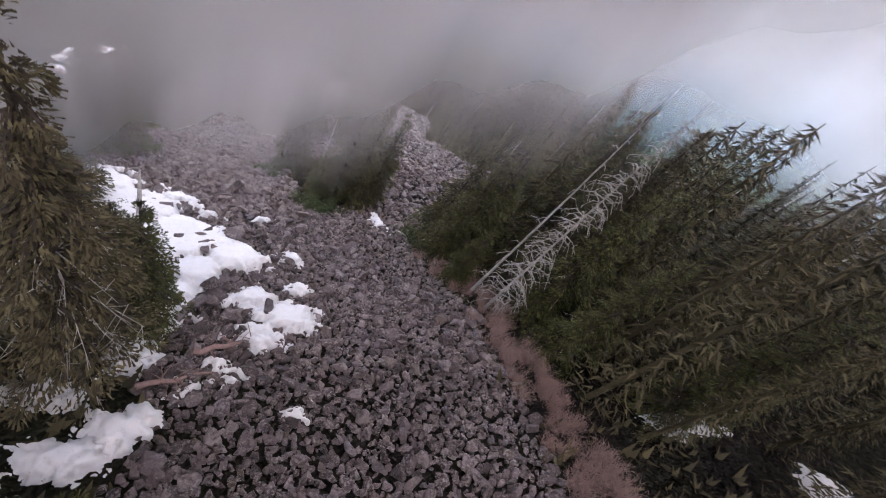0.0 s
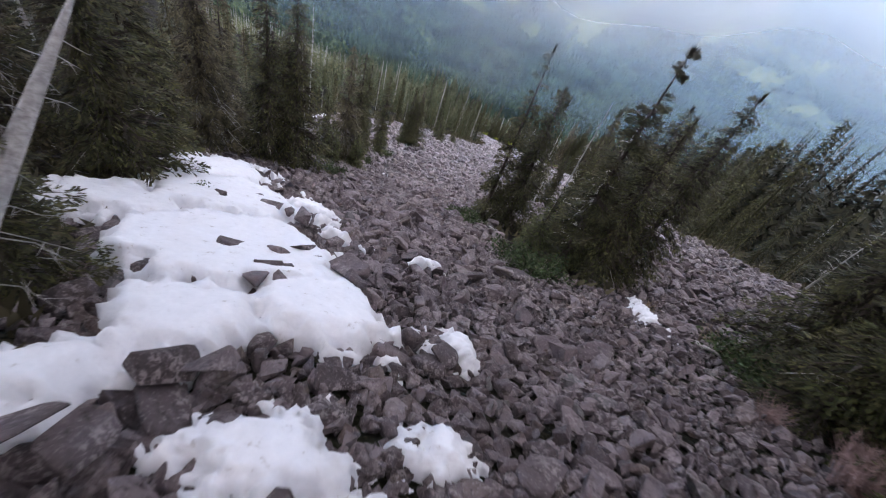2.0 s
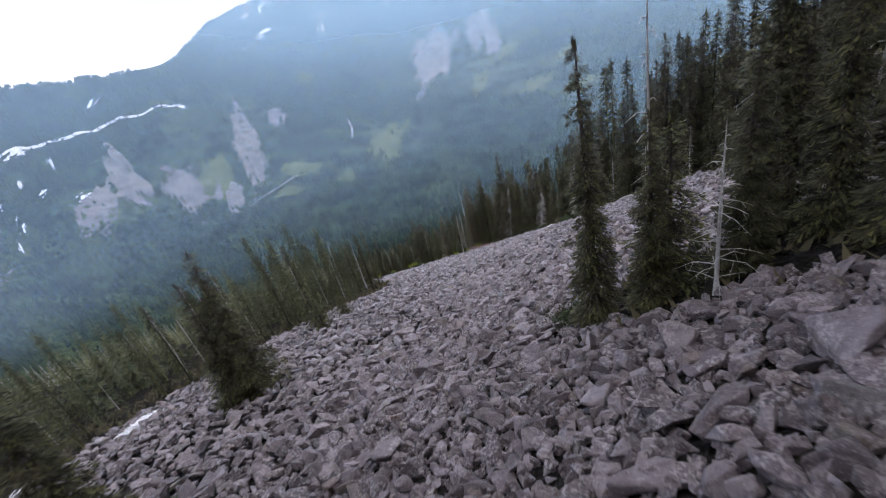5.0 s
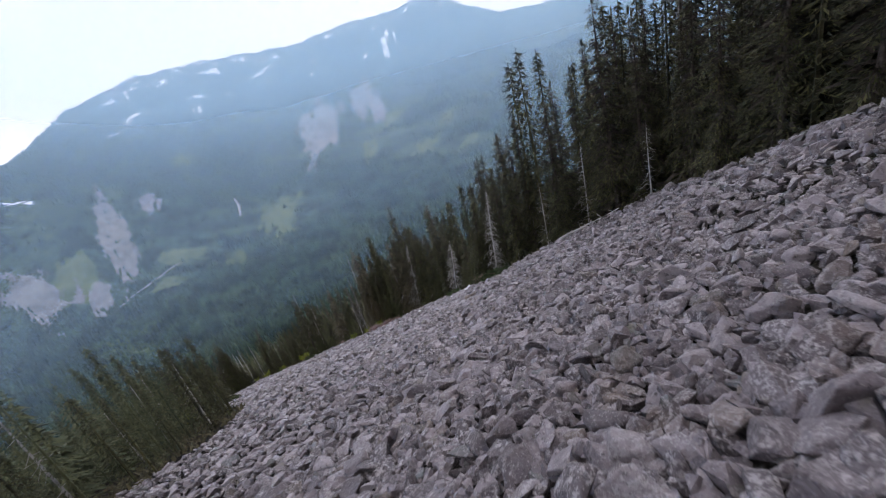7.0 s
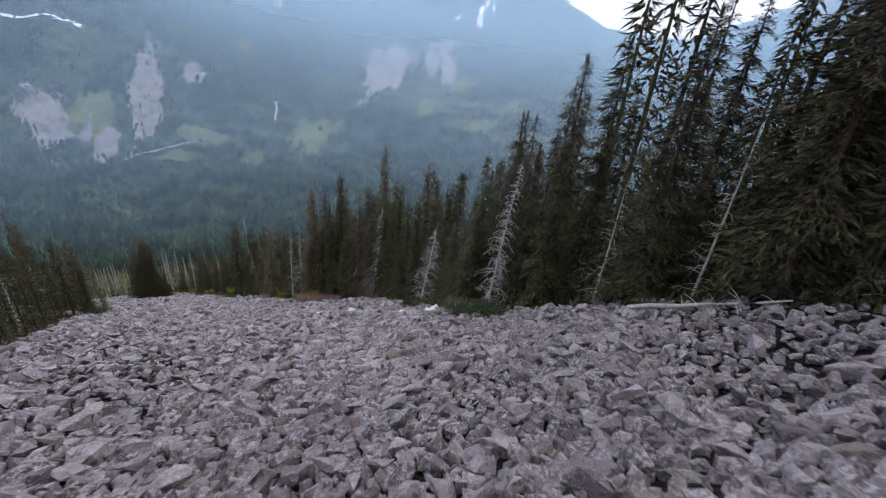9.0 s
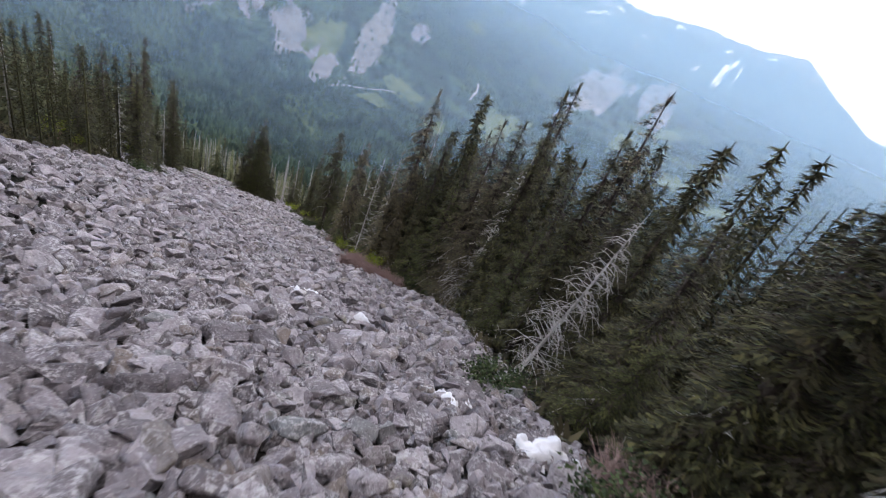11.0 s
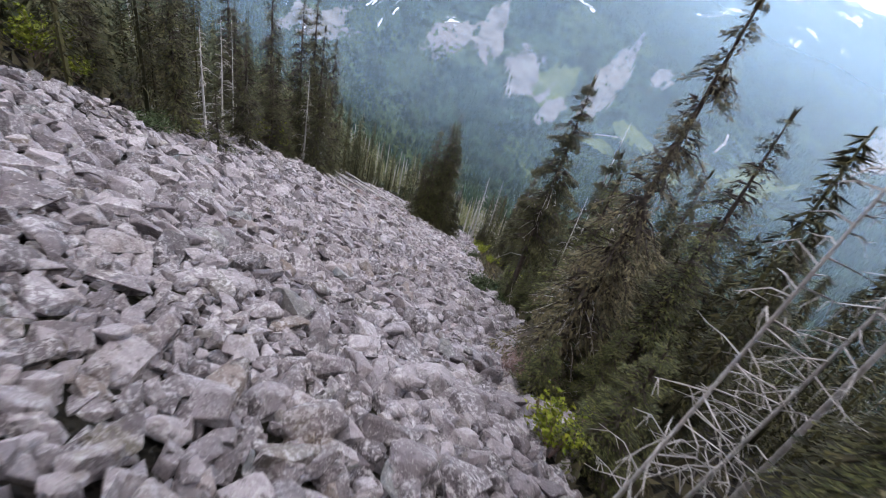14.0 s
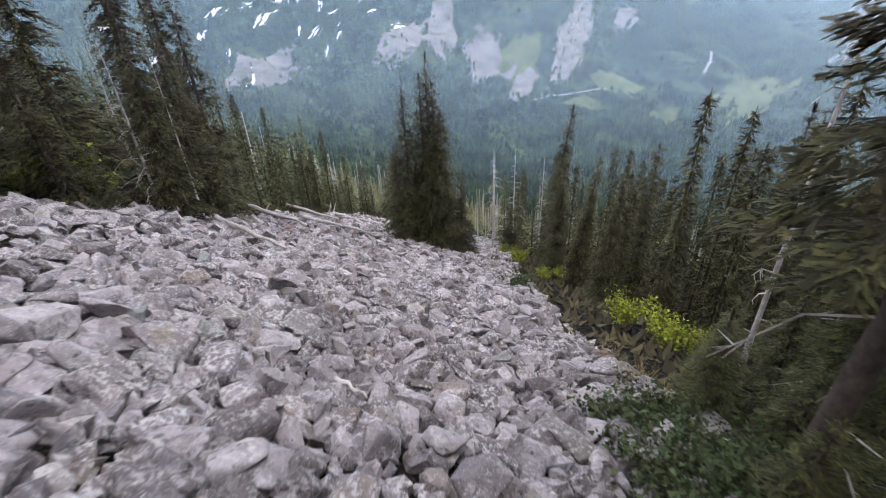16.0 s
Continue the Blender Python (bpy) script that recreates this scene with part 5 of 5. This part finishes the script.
def snow_patch(blobs, label, depth=0.75, seed=1):
    """Snow lying between the blocks: blobs of (x, y, half width, half length)."""
    x0, x1 = min(b[0] - b[2] for b in blobs) - 0.8, max(b[0] + b[2] for b in blobs) + 0.8
    y0, y1 = min(b[1] - b[3] for b in blobs) - 0.8, max(b[1] + b[3] for b in blobs) + 0.8
    st = 0.07 if max(x1 - x0, y1 - y0) < 8 else 0.11
    X, Y = np.meshgrid(np.arange(x0, x1, st), np.arange(y0, y1, st))
    f = np.full(X.shape, -9.0)
    for bx, by, rx, ry in blobs:
        f = np.maximum(f, (1 - np.hypot((X - bx) / rx, (Y - by) / ry)) * min(rx, ry))
    f = f + 0.5 * waves(X, Y, 2.0, seed, 6, 0.7)
    Z = terrain(X, Y) - 0.1 + depth * np.clip(f * 1.6, 0, 1.0) ** 0.6 + 0.05 * waves(X, Y, 1.1, seed + 1, 3) + 0.03 * waves(X, Y, 0.42, seed + 2, 2)
    keep = (f > 0).ravel()
    w = X.shape[1]
    q = (np.arange(X.shape[0] - 1)[:, None] * w + np.arange(w - 1)[None, :]).ravel()
    quads = np.stack([q, q + 1, q + w + 1, q + w], 1)
    quads = quads[keep[quads].any(1)]
    used, idx = np.unique(quads, return_inverse=True)
    v = np.stack([X.ravel(), Y.ravel(), Z.ravel()], 1)[used]
    return tagged(new("snow_patch", mesh_from("snow_patch", v, idx.reshape(-1, 4), M_SNOW, True)), label, "snow", "old snow patches")


snow_patch([(-6.4, 21.2, 1.9, 1.9), (-4.3, 18.4, 2.5, 2.3), (-1.7, 15.2, 2.8, 2.4), (0.9, 13.9, 2.0, 1.4), (-0.6, 12.4, 1.5, 1.3), (-1.0, 10.2, 0.9, 1.7), (-5.2, 15.6, 1.6, 1.4)],
           "broad patch of old white snow with rocks melting through", 0.86, 3)
for x, y, s in SNOW_ROCKS:
    stone = boulder(x, y, s, label="grey rock melting out of the old snow")
    stone.location.z += 0.64 - 0.12 * s
snow_patch([(1.9, 10.6, 1.25, 1.0), (3.3, 9.3, 1.45, 1.1), (2.2, 8.3, 1.1, 0.8)], "ragged patch of old snow between talus blocks", 0.78, 5)
UPPER_REMNANTS = [
    (2.4, 19.0, 0.5, 0.35), (3.7, 14.5, 0.75, 0.6), (3.9, 11.7, 0.5, 0.6), (10.3, 21.2, 0.4, 1.1), (-2.5, 20.5, 1.2, 0.9), (-1.5, 19.6, 0.8, 0.5), (-6.9, 23.6, 1.9, 0.6),
    (-3.4, 21.9, 0.55, 0.3), (-0.6, 18.6, 0.7, 0.4), (0.6, 6.7, 0.55, 0.4), (1.3, 6.4, 0.5, 0.35), (-2.6, 3.4, 1.3, 0.7), (-1.5, 4.2, 1.0, 0.75), (-4.1, 5.3, 1.2, 0.6), (-1.8, 7.0, 0.9, 1.0),
    (0.1, 5.7, 0.8, 0.5), (3.4, 4.8, 0.55, 0.45), (19.5, 3.9, 2.0, 0.6), (23.0, 5.0, 1.4, 0.7), (23.3, 0.7, 1.2, 0.8), (28.0, 8.5, 1.0, 0.6)]
LOWER_REMNANTS = [
    (-13.7, 36.1, 1.6, 1.0), (-5.3, 41.1, 0.4, 0.3), (-19.6, 72.0, 0.5, 2.4), (-22.0, 61.0, 0.6, 2.0), (-22.6, 66.5, 0.5, 1.6), (-20.6, 55.0, 1.0, 0.8), (21.9, 117.9, 0.75, 0.5),
    (27.5, 111.5, 0.55, 0.5), (29.7, 110.2, 0.85, 0.55), (24.6, 116.4, 0.4, 0.3)]
for i, (x, y, rx, ry) in enumerate(UPPER_REMNANTS + LOWER_REMNANTS):
    snow_patch([(x, y, rx, ry)], "small remnant of old snow among rocks", 0.7, 20 + i)


# ---- shrubs, brush and mats ----
def bare_shrub(seed, h, spread, stems, mat, label):
    r = random.Random(seed)
    s = Soup()
    for _ in range(stems):
        a, d = r.uniform(0, 6.28), r.uniform(0, spread * 0.45)
        o = Vector((math.cos(a) * d, math.sin(a) * d, -0.15))
        b = r.uniform(0, 6.28)
        out = Vector((math.cos(b), math.sin(b), 0)) * spread * r.uniform(0.1, 0.7)
        top = o + out + Vector((0, 0, h * r.uniform(0.45, 1.1)))
        mid_ = o.lerp(top, 0.5) - out * 0.15
        s.tube([o, mid_, top], [0.012, 0.008, 0.003], 3)
        for _ in range(3):
            q = mid_.lerp(top, r.random())
            s.blade(q, q + Vector((r.uniform(-1, 1), r.uniform(-1, 1), r.uniform(0.1, 1))) * 0.28 * h, Vector((0, 0, 1)).cross(out).normalized() if out.length else Vector((1, 0, 0)), 0.011)
    ob = new("shrub", s.mesh("shrub", (mat,)))
    return tagged(ob, label, "shrub")


def leafy_shrub(seed, h, spread, mat, label, leaf=0.09, count=900, name="shrub"):
    r = random.Random(seed)
    ob = tagged(new(name), label, "shrub")
    st, lv = Soup(), Soup()
    tops = []
    for _ in range(26):
        b = r.uniform(0, 6.28)
        top = Vector((math.cos(b) * spread * r.uniform(0.1, 1), math.sin(b) * spread * r.uniform(0.1, 1), h * r.uniform(0.5, 1.05)))
        st.tube([Vector((top.x * 0.15, top.y * 0.15, -0.15)), Vector((top.x * 0.5, top.y * 0.5, top.z * 0.6)), top], [0.014, 0.009, 0.004], 3)
        tops.append(top)
    for _ in range(count):
        t = r.choice(tops)
        c = Vector((t.x, t.y, t.z)) * r.uniform(0.55, 1.05) + Vector((r.gauss(0, 0.12), r.gauss(0, 0.12), r.gauss(0, 0.1))) * spread
        way = Vector((r.uniform(-1, 1), r.uniform(-1, 1), r.uniform(-0.4, 0.8))).normalized()
        ln = leaf * r.uniform(0.7, 1.6)
        lv.blade(c, c + way * ln, Vector((r.uniform(-1, 1), r.uniform(-1, 1), r.uniform(-1, 1))).cross(way).normalized(), ln * 0.35)
    for nm, s, mt in (("stem", st, M_TWIG), ("foliage", lv, mat)):
        p = tagged(new(nm, s.mesh(nm, (mt,))), kind="stuff")
        p.parent = ob
    return ob


def set_down(protos, spots, seed, group):
    r = random.Random(seed)
    for i, (x, y, k) in enumerate(spots):
        p = protos[i % len(protos)]
        m = Matrix.Translation((x, y, ground_z(x, y))) @ Matrix.Rotation(radians(-14), 4, "X") @ pose(0, 0, 0, 0, 0, r.uniform(0, 360)) @ Matrix.Diagonal((k, k, k, 1))
        if i < len(protos):
            p.matrix_world = m
            tagged(p, group=group)
        else:
            tagged(copy_thing(p, m), group=group)


gr = random.Random(9)
strip = [(float(np.interp(y_, (0, 4, 8, 13, 16), (12.2, 12.6, 13.2, 13.4, 12.4))) + gr.uniform(-1.0, 1.2), float(y_) + gr.uniform(-0.4, 0.4), gr.uniform(0.6, 1.25)) for y_ in np.arange(0.0, 16.5, 0.2)]
set_down([bare_shrub(700 + i, 0.95, 0.95, 110, M_TWIG, "leafless reddish brush at the edge of the talus") for i in range(3)], strip, 1, "bare brush along the talus")
low = [(20.9 + gr.uniform(-0.7, 0.9), 134.0 + gr.uniform(-2.6, 3.0), gr.uniform(0.7, 1.2)) for _ in range(22)]
low += [(23.4 + gr.uniform(-1.6, 1.6), 131.9 + gr.uniform(-0.6, 0.8), gr.uniform(0.6, 1.1)) for _ in range(12)]
low += [(16.0 + gr.uniform(-0.8, 0.8), 146 + gr.uniform(-1, 2), gr.uniform(0.6, 1)) for _ in range(6)] + [(31.0 + gr.uniform(-0.5, 0.8), 109 + gr.uniform(-1.5, 1.5), gr.uniform(0.6, 1)) for _ in range(7)]
low += [(gr.uniform(-19.0, -8.0), gr.uniform(171, 200), gr.uniform(0.35, 0.6)) for _ in range(46)]
set_down([bare_shrub(710 + i, 1.0, 0.9, 100, M_TWIG, "tangle of leafless pinkish brush by the forest edge") for i in range(2)], low, 2, "bare brush along the talus")
set_down([bare_shrub(720 + i, 0.9, 0.9, 45, M_DRY, "clump of dry straw-coloured stalks") for i in range(2)],
         [(8.6, 163.4, 1.0), (9.4, 162.2, 1.1), (7.6, 165.0, 0.9), (20.4, 135.0, 1.0), (21.0, 134.2, 1.0), (19.8, 136.4, 0.9), (29.9, 105.0, 0.8), (12.4, 20.6, 0.8), (10.6, 21.8, 0.7)], 3, "dry stalks")
set_down([leafy_shrub(730 + i, 1.3, 0.9, M_LEAF, "bright yellow-green leafy shrub in spring leaf") for i in range(3)],
         [(-2.6, 188.0, 1.3), (2.4, 183.0, 1.1), (1.6, 180.5, 0.9), (7.8, 171.0, 1.0), (9.4, 169.0, 1.2), (10.6, 168.4, 1.2), (-19.6, 163.6, 1.7), (-19.2, 165.0, 1.4), (-20.2, 162.4, 1.2), (-14.2, 144.8, 1.5),
          (-12.6, 145.6, 1.0), (21.2, 136.0, 0.8), (22.3, 135.6, 0.9), (19.6, 149.6, 0.8), (21.4, 140.5, 1.0), (18.0, 142.0, 0.8), (-6.5, 195.5, 1.0), (-3.6, 190.5, 1.0), (20.0, 137.6, 0.7), (-8.8, 150.0, 0.8)], 4, "spring-green shrubs")
set_down([leafy_shrub(740 + i, 0.5, 1.1, M_MAT, "low mat of dark green juniper over the rocks", 0.07, 2200, "juniper_mat") for i in range(3)],
         [(-5.8, 30.0, 1.1), (2.6, 29.6, 1.1), (3.4, 28.4, 1.0), (30.8, 107.8, 1.3), (30.3, 105.2, 1.4), (31.0, 103.4, 1.5), (8.8, 160.2, 1.2), (9.6, 158.6, 1.3), (5.4, 22.8, 1.2), (6.4, 22.0, 1.2), (12.2, 18.2, 1.4),
          (6.6, 55.8, 0.9), (-4.4, 17.2, 0.8), (-9.2, 53.8, 1.2), (-9.4, 41.8, 1.1), (-9.6, 36.2, 1.2), (10.6, 158.4, 1.2), (11.6, 160.4, 1.3), (9.4, 160.6, 1.2), (-8.9, 45.4, 1.0), (1.6, 174.8, 1.2), (16.2, 147.4, 1.0), (29.2, 114.4, 1.2), (10.8, 159.8, 1.5), (26.0, 134.0, 1.3), (-6.0, 146.0, 1.2)], 5, "juniper mats")

# undergrowth of the forest floor
ur = np.random.RandomState(55)
X, Y = ur.uniform(-50, 60, 52000), ur.uniform(-12, 212, 52000)
eg = edge_distance(TALUS, X, Y)
ok = ~inside(TALUS, X, Y) & (eg < 9) & (eg > 0.1)
X, Y = X[ok], Y[ok]
n_ = len(X)
Z = terrain(X, Y)
root = np.stack([X, Y, Z - 0.05], 1)
vs, fs = [], []
for k in range(4):
    a, ln = ur.uniform(0, 6.28, n_), ur.uniform(0.25, 0.7, n_)
    tip = root + np.stack([np.cos(a) * ln * 0.8, np.sin(a) * ln * 0.8, ln * ur.uniform(0.3, 1.0, n_)], 1)
    off = np.stack([-np.sin(a), np.cos(a), np.zeros(n_)], 1) * (ln * 0.28)[:, None]
    vs += [root + off, root - off, tip]
    b_ = 3 * k * n_
    ids = np.arange(n_)
    fs.append(np.stack([b_ + ids, b_ + n_ + ids, b_ + 2 * n_ + ids], 1))
tagged(new("undergrowth", mesh_from("undergrowth", np.concatenate(vs), np.concatenate(fs), M_UNDER)), "dark low undergrowth covering the forest floor", "undergrowth", kind="stuff")


# ---- fallen wood ----
def log(x0, y0, x1, y1, rad, label, stubs=6, lift=0.25, mat=None, seed=1):
    r = random.Random(seed)
    a, b = Vector((x0, y0, ground_z(x0, y0) + lift)), Vector((x1, y1, ground_z(x1, y1) + lift))
    ob = tagged(new("fallen_log"), label, "log", "fallen logs")
    base = a.copy()
    ob.location = base
    n = 7
    pts = [a.lerp(b, i / (n - 1)) - base + Vector((r.uniform(-1, 1), r.uniform(-1, 1), r.uniform(-0.5, 0.5))) * rad * 0.7 for i in range(n)]
    s = Soup().tube(pts, [rad * (1.1 - 0.75 * i / (n - 1)) for i in range(n)], 7)
    for nm, sp in (("trunk", s),):
        p = new(nm, sp.mesh(nm, (mat or M_DEAD,), True))
        p.parent = ob
    for i in range(stubs):
        k = r.uniform(0.25, 0.97)
        o = a.lerp(b, k) - base
        e = o + Vector((r.uniform(-1, 1), r.uniform(-1, 1), r.uniform(-0.1, 0.9))).normalized() * rad * r.uniform(3, 9)
        p = new("branch", Soup().tube([o, o.lerp(e, 0.5) + Vector((0, 0, 0.05)), e], [rad * 0.22, rad * 0.15, 0.006], 4).mesh("branch", (mat or M_DEAD,)))
        p.parent = ob
    return ob


PALE = "pale weathered log fallen across the talus"
log(-15.1, 168.7, -7.0, 166.3, 0.17, PALE, 3, 0.6, seed=1)
log(-24.2, 178.0, -15.1, 175.5, 0.2, PALE, 4, 0.6, seed=2)
log(-33.0, 189.0, -19.8, 184.2, 0.24, PALE, 4, 0.6, seed=3)
log(-20.0, 180.0, -12.0, 180.5, 0.18, PALE, 4, 0.6, seed=13)
log(-27.0, 192.0, -15.0, 193.0, 0.18, PALE, 4, 0.6, seed=14)
log(3.6, 157.6, 4.4, 157.4, 0.05, "short broken piece of pale wood between rocks", 1, 0.38, seed=4)
log(3.6, 29.4, 4.8, 28.0, 0.07, PALE, 1, 0.3, seed=5)
log(-0.1, 7.1, 1.9, 7.9, 0.12, "rotting brown log with bare branch stubs", 12, 0.35, M_TWIG, 6)
log(-1.4, 5.6, 0.6, 6.2, 0.1, "rotting brown log with bare branch stubs", 14, 0.35, M_TWIG, 7)
log(-12.0, 149.4, -16.4, 153.6, 0.14, PALE, 5, 0.4, seed=8)
log(11.2, 19.6, 12.8, 18.4, 0.06, PALE, 2, 0.35, seed=9)
log(34.6, 96.6, 38.6, 92.4, 0.12, "grey fallen tree with bare branches by the forest edge", 14, 0.5, seed=10)
